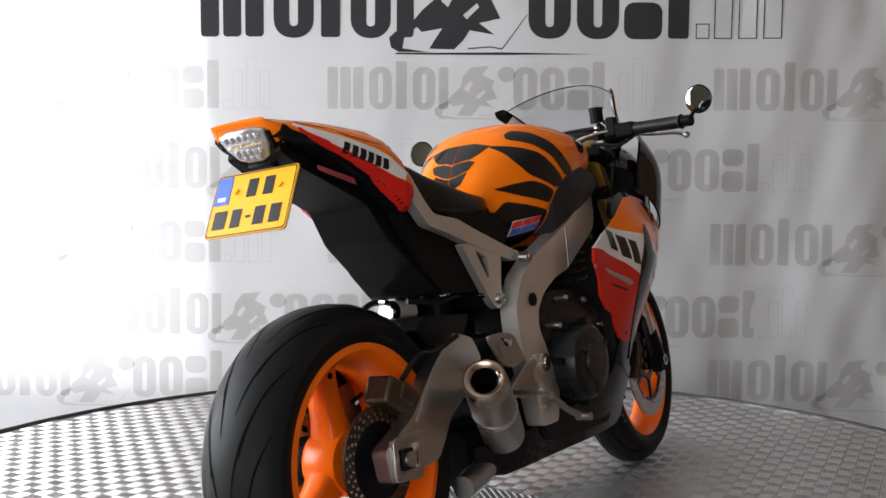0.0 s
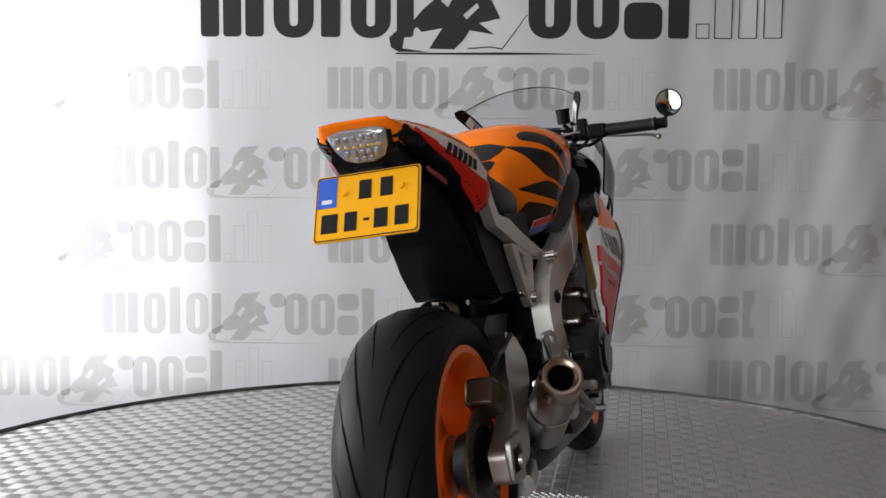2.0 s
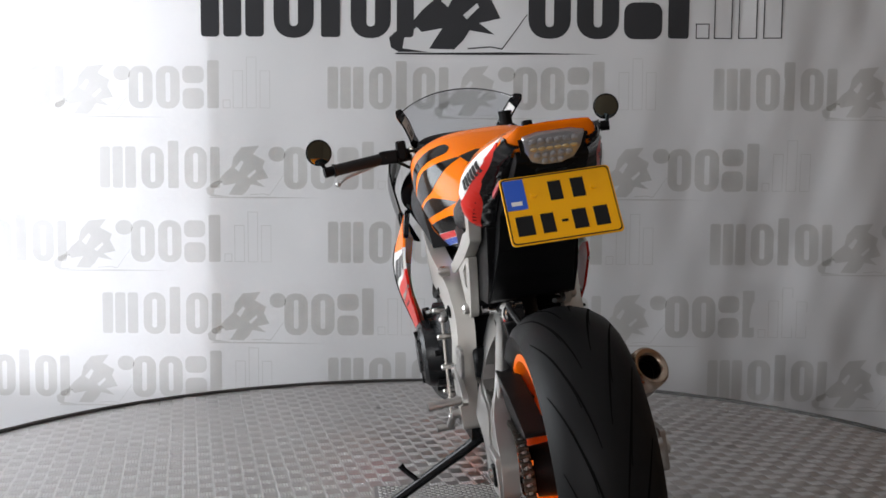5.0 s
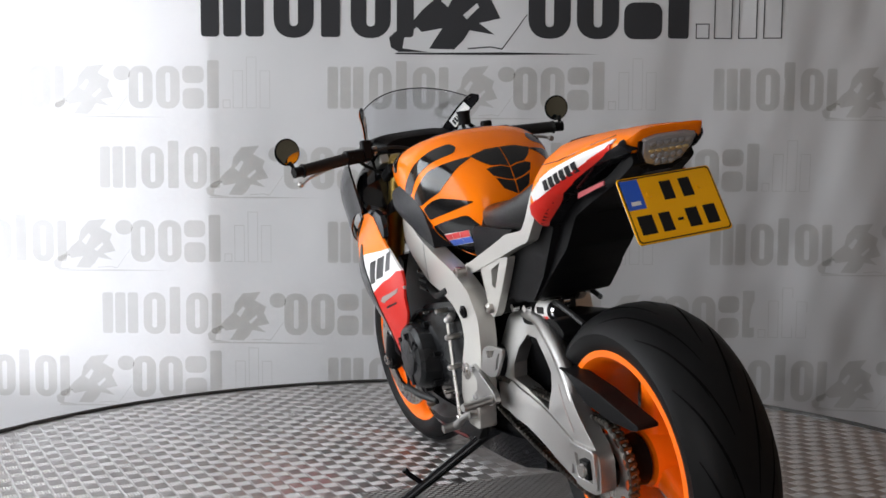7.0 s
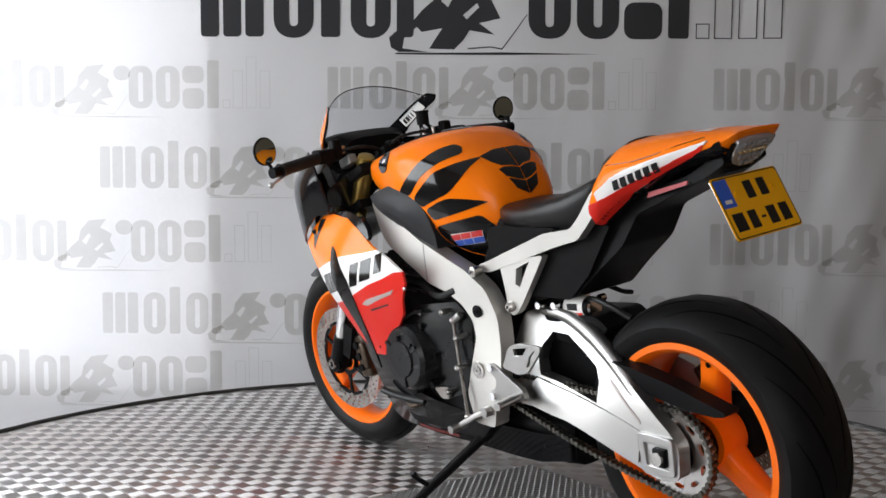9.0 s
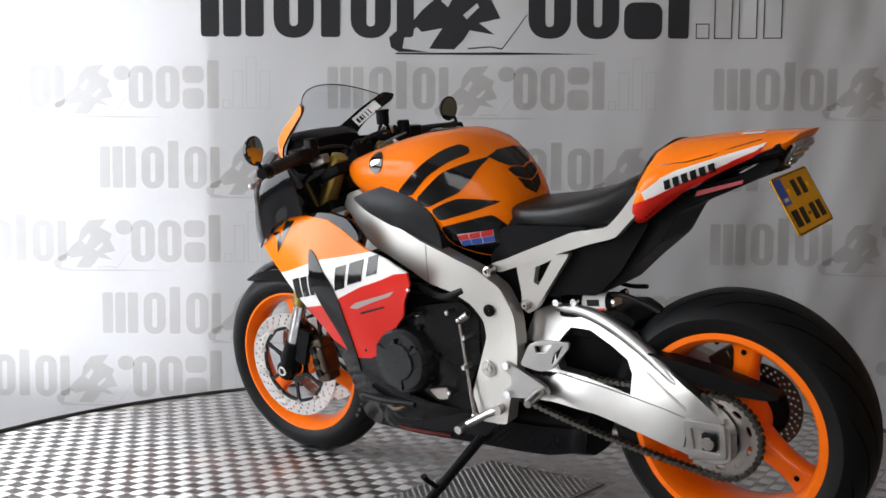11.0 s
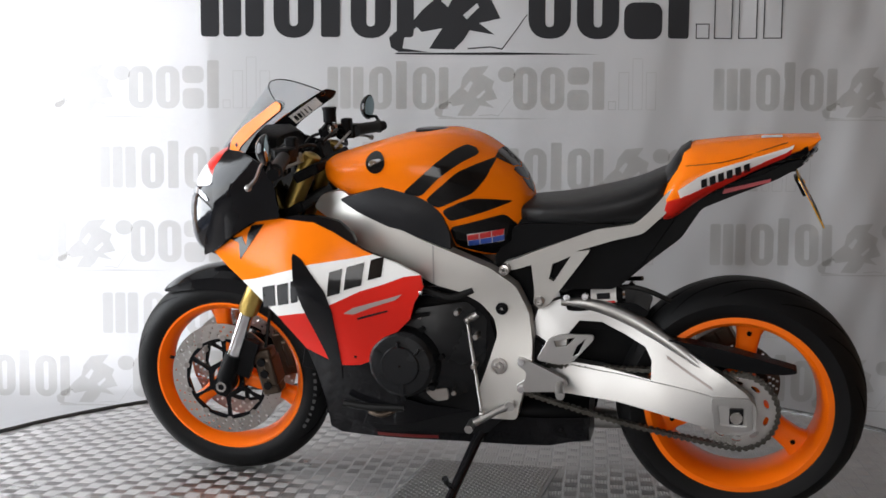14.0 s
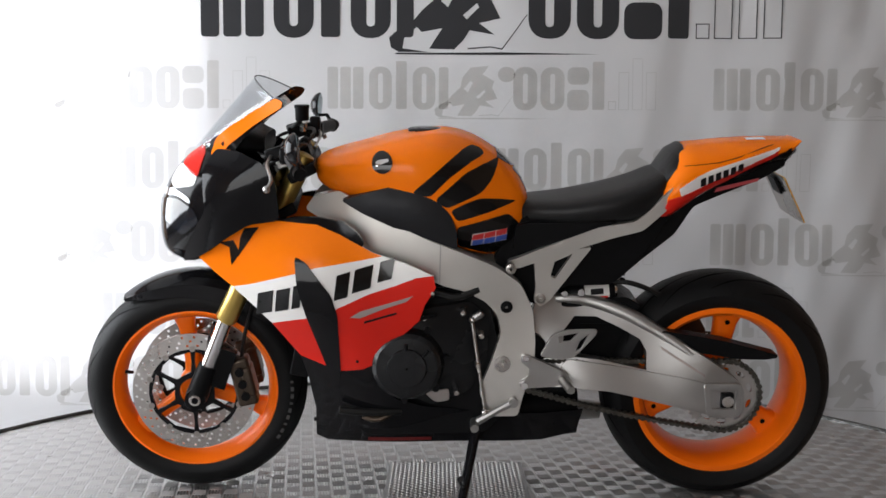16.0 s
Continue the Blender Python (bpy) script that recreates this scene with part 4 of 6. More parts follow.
# black flame-like streaks on the tank, each its own vinyl
STREAKS = {
    "upper": [(0.832, 0.872), (0.745, 0.947), (0.706, 0.976), (0.682, 0.985), (0.660, 0.976), (0.648, 0.962), (0.685, 0.946), (0.738, 0.910), (0.786, 0.862)],
    "middle": [(0.774, 0.854), (0.695, 0.922), (0.655, 0.938), (0.608, 0.951), (0.628, 0.902), (0.656, 0.869), (0.744, 0.832)],
    "lower": [(0.734, 0.826), (0.690, 0.846), (0.659, 0.855), (0.610, 0.850), (0.562, 0.841), (0.630, 0.819), (0.716, 0.797)],
}
for key, outline in STREAKS.items():
    for s in (1, -1):
        bm = bmesh.new()
        panel(bm, outline, TANK_Y, 0.004, s, 0.010, lift=0.0014, skin=tank_bvh)
        part("tank_streak", bm, DECAL, tank, "black vinyl streak")
# streaks and protector over the rear face of the tank


def rear_patch(outline, s):
    """A vinyl of outline (y, z), laid on the tank from behind."""
    flat, bm = bmesh.new(), bmesh.new()
    vs = [flat.verts.new((0, q[0], q[1])) for q in outline]
    bmesh.ops.triangle_fill(flat, edges=[flat.edges.new((vs[i], vs[(i + 1) % len(vs)])) for i in range(len(vs))], use_beauty=True)
    for ax in (1, 2):
        c = -0.2
        while c < 1.1:
            co, no = [0, 0, 0], [0, 0, 0]
            co[ax], no[ax] = c, 1
            bmesh.ops.bisect_plane(flat, geom=flat.verts[:] + flat.edges[:] + flat.faces[:], plane_co=co, plane_no=no, dist=1e-5)
            c += 0.01
    top, low = {}, {}
    for v in flat.verts:
        got = tank_bvh.ray_cast(Vector((0.3, v.co.y * s, v.co.z)), Vector((1, 0, 0)))
        at, nrm = (got[0], got[1]) if got[0] else tank_bvh.find_nearest(Vector((0.55, v.co.y * s, v.co.z)))[:2]
        top[v], low[v] = bm.verts.new(at + nrm * 0.0016), bm.verts.new(at - nrm * 0.002)
    for f in flat.faces:
        bm.faces.new([top[v] for v in f.verts])
        bm.faces.new([low[v] for v in reversed(f.verts)])
    for e in flat.edges:
        if len(e.link_faces) == 1:
            q, r = e.verts
            bm.faces.new((top[q], top[r], low[r], low[q]))
    flat.free()
    part("tank_pad", bm, DECAL, tank, "black tank protector")


for s in (1, -1):
    rear_patch([(0.0015, 0.962), (0.040, 0.961), (0.082, 0.950), (0.066, 0.934), (0.046, 0.922), (0.020, 0.920), (0.0015, 0.914)], s)
    rear_patch([(0.0015, 0.911), (0.022, 0.917), (0.046, 0.918), (0.060, 0.914), (0.050, 0.897), (0.022, 0.886), (0.0015, 0.881)], s)
    rear_patch([(0.0015, 0.878), (0.022, 0.883), (0.046, 0.891), (0.034, 0.864), (0.0015, 0.846)], s)

# badge panels low on the tank, with a red and blue badge
BADGE = [(0.718, 0.780), (0.640, 0.798), (0.584, 0.810), (0.552, 0.775), (0.562, 0.722), (0.623, 0.694), (0.712, 0.722)]
for s in (1, -1):
    bm = bmesh.new()
    panel(bm, BADGE, TANK_Y, 0.005, s, 0.012, lift=0.002, skin=tank_bvh)
    plate_ob = part("badge_panel", bm, DECAL, tank, "black badge panel")
    bm = bmesh.new()
    panel(bm, [(0.680, 0.727), (0.590, 0.739), (0.587, 0.771), (0.677, 0.761)] if s == 1 else [(0.600, 0.727), (0.690, 0.739), (0.693, 0.771), (0.603, 0.761)], TANK_Y, 0.001, s, 0.01, lift=0.0026, soft=False, skin=tank_bvh)
    part("badge_backing", bm, WHITE, plate_ob)
    for k in range(3):
        for top, m in ((True, BADGE_RED), (False, BADGE_BLUE)):
            x0 = 0.678 - 0.030 * k if s == 1 else 0.602 + 0.030 * k
            w = -0.0282 if s == 1 else 0.0282
            z0 = 0.728 + 0.0042 * k + (0.0160 if top else 0.0)
            bm = bmesh.new()
            panel(bm, [(x0, z0), (x0 + w, z0 + 0.004), (x0 + w - 0.002 * s, z0 + 0.0190), (x0 - 0.002 * s, z0 + 0.0150)], TANK_Y, 0.001, s, 0.01, lift=0.0034, soft=False, skin=tank_bvh)
            part("badge_bar", bm, m, plate_ob)
    bm = bmesh.new()
    rim_poly = [BADGE[3], (0.547, 0.774), (0.556, 0.714), (0.623, 0.686), (0.718, 0.717), (0.723, 0.782), BADGE[0], BADGE[6], BADGE[5], BADGE[4]]
    panel(bm, rim_poly, TANK_Y, 0.004, s, 0.012, lift=0.003, soft=False, skin=tank_bvh)
    part("badge_border", bm, ORANGE, plate_ob)
    # round emblem
    bm = bmesh.new()
    panel(bm, circle(0.905, 0.946, 0.026, 24), TANK_Y, 0.006, s, 0.01, lift=0.003, soft=False, skin=tank_bvh)
    em = part("emblem", bm, DECAL, tank, "round black emblem")
    bm = bmesh.new()
    panel(bm, [(0.922, 0.950), (0.890, 0.956), (0.888, 0.949), (0.905, 0.944), (0.920, 0.936)], TANK_Y, 0.001, s, 0.01, lift=0.0042, skin=tank_bvh)
    part("emblem_mark", bm, CHROME, em)

# fuel cap
bm = bmesh.new()
rr = []
for r, z in ((0.046, 0.996), (0.046, 1.0125), (0.042, 1.0150), (0.004, 1.0155)):
    rr.append([(0.80 + r * math.cos(2 * math.pi * k / 28), r * math.sin(2 * math.pi * k / 28), z + 0.02 * (0.80 - 0.80)) for k in range(28)])
loft(bm, rr)
part("fuel_cap", bm, GLOSS, tank, "black round fuel cap")

# charcoal knee covers between tank and frame
COVER = [(1.012, 0.850), (0.940, 0.872), (0.880, 0.888), (0.825, 0.882), (0.770, 0.855), (0.733, 0.815), (0.716, 0.765), (0.716, 0.718), (0.775, 0.736), (0.880, 0.782), (0.960, 0.820)]
COVER_Y = surface([(1.01, 0.85, 0.160), (0.88, 0.888, 0.172), (0.77, 0.855, 0.176), (0.716, 0.765, 0.166), (0.716, 0.718, 0.160), (0.88, 0.782, 0.168), (0.82, 0.82, 0.192), (0.90, 0.84, 0.188)])
for s in (1, -1):
    bm = bmesh.new()
    panel(bm, COVER, COVER_Y, 0.06, s, 0.02, lift=0.010)
    part("knee_cover", bm, PAD, bike, "matt charcoal knee cover", bevel=0.006)

# ---- frame
SPAR = [(1.110, 0.815), (1.085, 0.850), (1.016, 0.868), (0.888, 0.795), (0.800, 0.755), (0.707, 0.719), (0.612, 0.678), (0.550, 0.630), (0.518, 0.560), (0.510, 0.480), (0.512, 0.423), (0.540, 0.330), (0.553, 0.274), (0.636, 0.272), (0.655, 0.344),
        (0.625, 0.423), (0.600, 0.500), (0.608, 0.545), (0.640, 0.585), (0.690, 0.614), (0.757, 0.632), (0.816, 0.664), (0.900, 0.700), (0.960, 0.722), (1.060, 0.790)]
SPAR_Y = surface([(1.1, 0.83, 0.105), (1.0, 0.80, 0.150), (0.88, 0.74, 0.178), (0.75, 0.68, 0.185), (0.62, 0.63, 0.172), (0.55, 0.55, 0.160), (0.58, 0.42, 0.172), (0.60, 0.29, 0.172)])
for s in (1, -1):
    bm = bmesh.new()
    panel(bm, SPAR, SPAR_Y, 0.045, s, 0.025)
    sp = part("frame_spar", bm, FRAME, bike, "silver aluminium frame spar", bevel=0.008)
    bm = bmesh.new()
    panel(bm, [(0.762, 0.636), (0.759, 0.636), (0.757, 0.737), (0.760, 0.738)], SPAR_Y, 0.003, s, 0.05, lift=0.001, soft=False)
    part("weld_seam", bm, ALU, sp)
    for x, z, r, m in ((0.587, 0.571, 0.016, PLASTIC), (0.596, 0.419, 0.022, STEEL), (0.578, 0.674, 0.013, STEEL), (0.571, 0.315, 0.008, STEEL)):
        bm = bmesh.new()
        lathe(bm, [(0.004, 0.008), (r * 0.55, 0.008), (r * 0.6, 0.005), (r, 0.004), (r, -0.02), (0.004, -0.02)], 20, (x, 0, z))
        for v in bm.verts:
            v.co.y = s * (v.co.y + SPAR_Y(x, z))
        part("frame_bolt", bm, m, sp)

# subframe rails with their struts
RAIL = [(0.585, 0.688), (0.556, 0.696), (0.490, 0.722), (0.348, 0.776), (0.257, 0.790), (0.223, 0.819), (0.170, 0.879), (0.137, 0.893), (0.140, 0.874), (0.182, 0.817), (0.236, 0.766), (0.313, 0.746), (0.433, 0.707), (0.556, 0.668), (0.581, 0.668)]
RAIL_Y = surface([(0.59, 0.68, 0.145), (0.4, 0.73, 0.130), (0.22, 0.80, 0.133), (0.13, 0.91, 0.140), (0.49, 0.58, 0.128)])
for s in (1, -1):
    bm = bmesh.new()
    panel(bm, RAIL, RAIL_Y, 0.026, s, 0.03)
    panel(bm, [(0.516, 0.690), (0.509, 0.610), (0.513, 0.575), (0.495, 0.560), (0.473, 0.575), (0.364, 0.722), (0.433, 0.712)], RAIL_Y, 0.020, s, 0.03, lift=-0.003, holes=[[(0.462, 0.683), (0.415, 0.704), (0.459, 0.637), (0.472, 0.643)]])
    rl = part("subframe_rail", bm, FRAME, bike, "silver subframe rail", bevel=0.006)
    bm = bmesh.new()
    lathe(bm, [(0.004, 0.010), (0.008, 0.010), (0.013, 0.005), (0.013, -0.02), (0.004, -0.02)], 18, (0.496, 0, 0.585))
    for v in bm.verts:
        v.co.y = s * (v.co.y + 0.131)
    part("subframe_bolt", bm, STEEL, rl)

# black body between the rails, under the seat and the tank
bm = bmesh.new()
panel(bm, [(0.62, 0.69), (0.54, 0.80), (0.30, 0.80), (0.16, 0.80), (0.24, 0.68), (0.31, 0.615), (0.45, 0.61), (0.50, 0.56), (0.58, 0.58)], 0.100, 0.20, 1)
part("under_seat_body", bm, PLASTIC, bike, "black plastic body under the seat", bevel=0.01)
for s in (1, -1):
    bm = bmesh.new()
    panel(bm, [(0.565, 0.775), (0.530, 0.785), (0.300, 0.790), (0.400, 0.752), (0.548, 0.706), (0.570, 0.715)], surface([(0.55, 0.74, 0.122), (0.4, 0.77, 0.130), (0.3, 0.79, 0.132), (0.5, 0.78, 0.126)]), 0.02, s, 0.03)
    part("side_cover", bm, PLASTIC, bike, "black side cover", bevel=0.005)

# ---- seat
bm = bmesh.new()
loft(bm, [oval(x, a, b, w, 3.2, 32, 0.6) for x, a, b, w in dense(((0.575, 0.780, 0.824, 0.050), (0.555, 0.770, 0.832, 0.085), (0.500, 0.766, 0.836, 0.116), (0.430, 0.768, 0.842, 0.134), (0.360, 0.772, 0.855, 0.144), (0.300, 0.776, 0.870, 0.145), (0.250, 0.780, 0.886, 0.140), (0.205, 0.795, 0.906, 0.130), (0.182, 0.825, 0.913, 0.120), (0.166, 0.855, 0.905, 0.100)), 3)])
seat_ob = part("seat", bm, SEAT, bike, "black vinyl rider seat", sharp=60)

# ---- tail
TAIL = [(0.19, 0.8, 0.905, 0.125), (0.178, 0.8, 0.922, 0.138), (0.155, 0.812, 0.958, 0.145), (0.125, 0.835, 0.978, 0.144), (0.08, 0.865, 0.984, 0.138), (0.02, 0.895, 0.99, 0.128), (-0.04, 0.925, 0.994, 0.114), (-0.095, 0.94, 0.996, 0.098), (-0.135, 0.95, 0.997, 0.086), (-0.16, 0.972, 0.996, 0.076), (-0.176, 0.99, 0.996, 0.066)]


def tail_ring(x, a, b, w):
    h = b - a
    prof = [(0.0, b), (0.30 * w, b - 0.02 * h), (0.55 * w, b - 0.07 * h), (0.78 * w, b - 0.21 * h), (0.94 * w, b - 0.39 * h), (1.0 * w, b - 0.55 * h), (0.98 * w, b - 0.75 * h), (0.88 * w, a + 0.08 * h), (0.70 * w, a), (0.3 * w, a)]
    return [(x, y, z) for y, z in prof] + [(x, -y, z) for y, z in reversed(prof[1:])]


bm = bmesh.new()
loft(bm, [tail_ring(*t) for t in dense(TAIL)])
tail_bvh = skin_of(bm)
tail = part("tail_cowl", bm, ORANGE, bike, "orange seat cowl and tail", sharp=50)
TAIL_Y = hit(tail_bvh, 0.08)
WHITE_TAIL = [(0.152, 0.878), (0.108, 0.908), (0.070, 0.926), (-0.030, 0.955), (-0.115, 0.978), (-0.110, 0.970), (-0.030, 0.938), (0.060, 0.900), (0.112, 0.876), (0.146, 0.860)]
RED_TAIL = [(0.188, 0.800), (0.176, 0.850), (0.146, 0.860), (0.112, 0.876), (0.060, 0.900), (-0.030, 0.938), (-0.110, 0.970), (-0.105, 0.960), (-0.025, 0.925), (0.066, 0.880), (0.125, 0.838), (0.165, 0.808)]
BLACK_TAIL = [(0.165, 0.808), (0.125, 0.838), (0.066, 0.880), (-0.025, 0.925), (-0.105, 0.960), (-0.145, 0.975), (-0.150, 0.945), (-0.06, 0.905), (0.06, 0.855), (0.13, 0.800)]
for s in (1, -1):
    for name, outline, m, up, label in (("tail_stripe", WHITE_TAIL, WHITE, 0.0030, "white stripe with dark marks"), ("tail_trim", RED_TAIL, RED, 0.0044, "red lower trim"), ("tail_lower", BLACK_TAIL, GLOSS, 0.0058, "black lower tail edge")):
        bm = bmesh.new()
        panel(bm, outline, TAIL_Y, 0.005, s, 0.008, lift=up, soft=False, skin=tail_bvh)
        st = part(name, bm, m, tail, label)
        if name == "tail_stripe":
            for k in range(6):
                x = 0.098 - 0.0195 * k
                z = 0.886 + 0.0068 * k
                bm = bmesh.new()
                panel(bm, [(x, z), (x - 0.0135, z + 0.0046), (x - 0.0125, z + 0.0230), (x + 0.001, z + 0.0185)], TAIL_Y, 0.001, s, 0.006, lift=0.0048, soft=False, skin=tail_bvh)
                part("stripe_mark", bm, DARKMARK, st)
bm = bmesh.new()
rings = []
for x, a, b, w in dense(TAIL[1:8]):
    h = b - a
    half = [(0.875 * w, a + 0.05 * h), (0.72 * w, a - 0.004), (0.30 * w, a - 0.004)]
    rings.append([(x, y, z) for y, z in half] + [(x, -y, z) for y, z in reversed(half)])
loft(bm, rings)
part("tail_underside", bm, PLASTIC, tail, "matt black tail underside", sharp=50)
bm = bmesh.new()
loft(bm, [tail_ring(x, b - 0.45 * (b - a), b + 0.002, w * k) for (x, a, b, w), k in zip(((0.1935, 0.800, 0.906, 0.125), (0.1785, 0.800, 0.925, 0.138), (0.155, 0.812, 0.962, 0.145), (0.128, 0.834, 0.980, 0.144)), (0.80, 0.84, 0.80, 0.62))])
part("cowl_pad", bm, SEAT, tail, "black cowl pad", sharp=50)
bm = bmesh.new()
grid = []
for i in range(5):
    row = []
    for k in range(5):
        at, nrm = tail_bvh.find_nearest(Vector((-0.035 - 0.013 * i, 0.052 - 0.009 * k, 1.08)))[:2]
        row.append(bm.verts.new(at + nrm * 0.0012))
    grid.append(row)
for a, b in zip(grid, grid[1:]):
    for k in range(4):
        bm.faces.new((a[k], a[k + 1], b[k + 1], b[k]))
part("tail_sticker", bm, WHITE, tail, "small white sticker")
# lid seam, as a thin raised line
for s in (1, -1):
    bm = bmesh.new()
    tube(bm, [(x, s * (TAIL_Y(x, z) + 0.0004), z) for x, z in ((0.135, 0.934), (0.10, 0.938), (0.05, 0.944), (0.0, 0.956), (-0.05, 0.972), (-0.10, 0.985))], 0.0012, 6)
    part("lid_seam", bm, DECAL, tail)

# undertray
for_under = [(0.26, 0.800), (0.12, 0.840), (0.05, 0.880), (-0.04, 0.905), (-0.13, 0.955), (-0.140, 0.930), (-0.075, 0.893), (0.02, 0.855), (0.097, 0.822), (0.145, 0.748), (0.230, 0.680), (0.300, 0.618), (0.450, 0.618), (0.430, 0.700)]
bm = bmesh.new()
panel(bm, for_under, 0.092, 0.184, 1)
for v in bm.verts:
    k = min(max((0.95 - v.co.z) / 0.33, 0), 1)
    v.co.y *= 0.72 + 0.30 * k
under = part("undertray", bm, PLASTIC, bike, "black plastic undertray", bevel=0.024)
for s in (1, -1):
    bm = bmesh.new()
    panel(bm, [(0.215, 0.752), (0.330, 0.690), (0.345, 0.655), (0.290, 0.655), (0.205, 0.722)], surface([(0.215, 0.752, 0.077), (0.330, 0.69, 0.083), (0.345, 0.655, 0.086), (0.29, 0.655, 0.086), (0.205, 0.722, 0.080)]), 0.012, s, 0.03, holes=[[(0.250, 0.718), (0.300, 0.690), (0.300, 0.676), (0.250, 0.704)]], lift=0.008)
    part("undertray_panel", bm, PLASTIC, under, bevel=0.003)
    bm = bmesh.new()
    tube(bm, [(0.335, s * 0.085, 0.672), (0.335, s * 0.099, 0.672)], 0.005, 10)
    part("undertray_bolt", bm, STEEL, under)
for s in (1, -1):
    bm = bmesh.new()
    panel(bm, [(0.048, 0.862), (-0.062, 0.892), (-0.064, 0.900), (0.044, 0.874)], 0.094, 0.004, s, soft=False)
    part("undertray_mark", bm, PINK, bike, "pink lettered strip drawn as a plain bar")

# tail light with its rows of cells
LIGHT_M = Matrix.Translation((-0.148, 0, 0.953)) @ Matrix.Rotation(-38 * DEG, 4, "Y") @ Matrix.Diagonal((1, 0.90, 0.96, 1))
bm = bmesh.new()
rings = []
for d, k in ((0.012, 0.90), (0.0, 1.0), (-0.006, 0.95), (-0.009, 0.85)):
    rings.append([LIGHT_M @ Vector((d, y * k, z * k)) for y, z in ((0.066, 0.028), (0.060, -0.004), (0.046, -0.030), (0.020, -0.042), (-0.020, -0.042), (-0.046, -0.030), (-0.060, -0.004), (-0.066, 0.028), (-0.035, 0.036), (0.035, 0.036))])
loft(bm, rings)
lamp_ob = part("tail_light", bm, LENS, bike, "clear tail light with rows of cells", bevel=0.003)
for row, (z, n, w) in enumerate(((0.020, 6, 0.0175), (0.003, 6, 0.0165), (-0.013, 5, 0.0165), (-0.028, 3, 0.0165))):
    for k in range(n):
        bm = bmesh.new()
        y = (k - (n - 1) / 2) * w
        m = LIGHT_M @ Matrix.Translation((-0.0095, y, z))
        rings = []
        for d, q in ((0.004, 1.0), (-0.0012, 0.97), (-0.0028, 0.7), (-0.0032, 0.2)):
            rings.append([m @ Vector((d, w * 0.49 * q * math.cos(a), (0.0038 if row == 1 else 0.0074) * q * math.sin(a))) for a in (2 * math.pi * j / 10 for j in range(10))])
        loft(bm, rings)
        part("light_cell", bm, LENS if row != 1 else LED_AMBER, lamp_ob)
bm = bmesh.new()
rings = []
for d, k in ((0.035, 0.80), (0.004, 1.08), (-0.003, 1.08), (-0.003, 1.0)):
    rings.append([LIGHT_M @ Vector((d, y * k, z * k - (0.004 if k > 1 else 0))) for y, z in ((0.066, 0.022), (0.060, -0.008), (0.048, -0.034), (0.022, -0.050), (-0.022, -0.050), (-0.048, -0.034), (-0.060, -0.008), (-0.066, 0.022), (-0.035, 0.030), (0.035, 0.030))])
loft(bm, rings)
part("light_bezel", bm, PLASTIC, bike, "black tail light surround")

# number plate and its bracket
PLATE_M = Matrix.Translation((-0.158, 0.001, 0.843)) @ Matrix.Rotation(27.5 * DEG, 4, "Y")
bm = bmesh.new()
pl = [(p[0] - 0.1035, p[1] - 0.068) for p in bar(0.207, 0.136, 0.008)]
vs = [[PLATE_M @ Vector((d, y, z)) for y, z in pl] for d in (0.0012, -0.0012)]
loft(bm, vs)
plate = part("number_plate", bm, YELLOW, bike, "yellow number plate with plain dark bars", bevel=0.001)
bm = bmesh.new()
outer = [(y, z) for y, z in pl]
inner = [(y * 0.955, z * 0.93) for y, z in pl]
for a, b, c, d in zip(outer, outer[1:] + outer[:1], inner[1:] + inner[:1], inner):
    q = [bm.verts.new(PLATE_M @ Vector((-0.0022, y * 0.975, z * 0.965))) for y, z in (a, b)] + [bm.verts.new(PLATE_M @ Vector((-0.0022, y, z))) for y, z in (c, d)]
    bm.faces.new(q)
part("plate_border", bm, DARKMARK, plate)
bm = bmesh.new()
loft(bm, [[PLATE_M @ Vector((k, y * 0.995, z * 0.995)) for y, z in pl] for k in (0.0014, 0.0026)])
part("plate_back", bm, STEEL, plate, "bare grey metal back of the plate")


def plate_block(name, y0, y1, z0, z1, m, d=-0.0024):
    b = bmesh.new()
    loft(b, [[PLATE_M @ Vector((k, y, z)) for y, z in ((y0, z0), (y1, z0), (y1, z1), (y0, z1))] for k in (-0.001, d)])
    part(name, b, m, plate)


plate_block("country_field", 0.098, 0.060, 0.002, 0.062, BLUE)
plate_block("country_mark", 0.089, 0.069, 0.010, 0.018, WHITE, -0.003)
for y in (0.016, -0.026):
    plate_block("plate_mark", y, y - 0.024, 0.012, 0.050, DARKMARK)
for y, w in ((0.088, 0.032), (0.042, 0.024), (-0.016, 0.026), (-0.056, 0.026)):
    plate_block("plate_mark", y, y - w, -0.050, -0.012, DARKMARK)
plate_block("plate_mark", 0.005, -0.007, -0.033, -0.028, DARKMARK)
for y in (0.045, -0.066):
    b = bmesh.new()
    cylinder(b, PLATE_M @ Vector((0.0, y, 0.028)), PLATE_M @ Vector((-0.005, y, 0.028)), 0.006, 12)
    part("plate_screw", b, YELLOW, plate)
bm = bmesh.new()
box(bm, (0.10, 0.06, 0.012), pose(-0.075, 0, 0.905, 0, 12))
box(bm, (0.008, 0.07, 0.05), PLATE_M @ pose(0.008, 0, 0.035))
part("plate_bracket", bm, PLASTIC, bike, "black plate bracket", bevel=0.003)

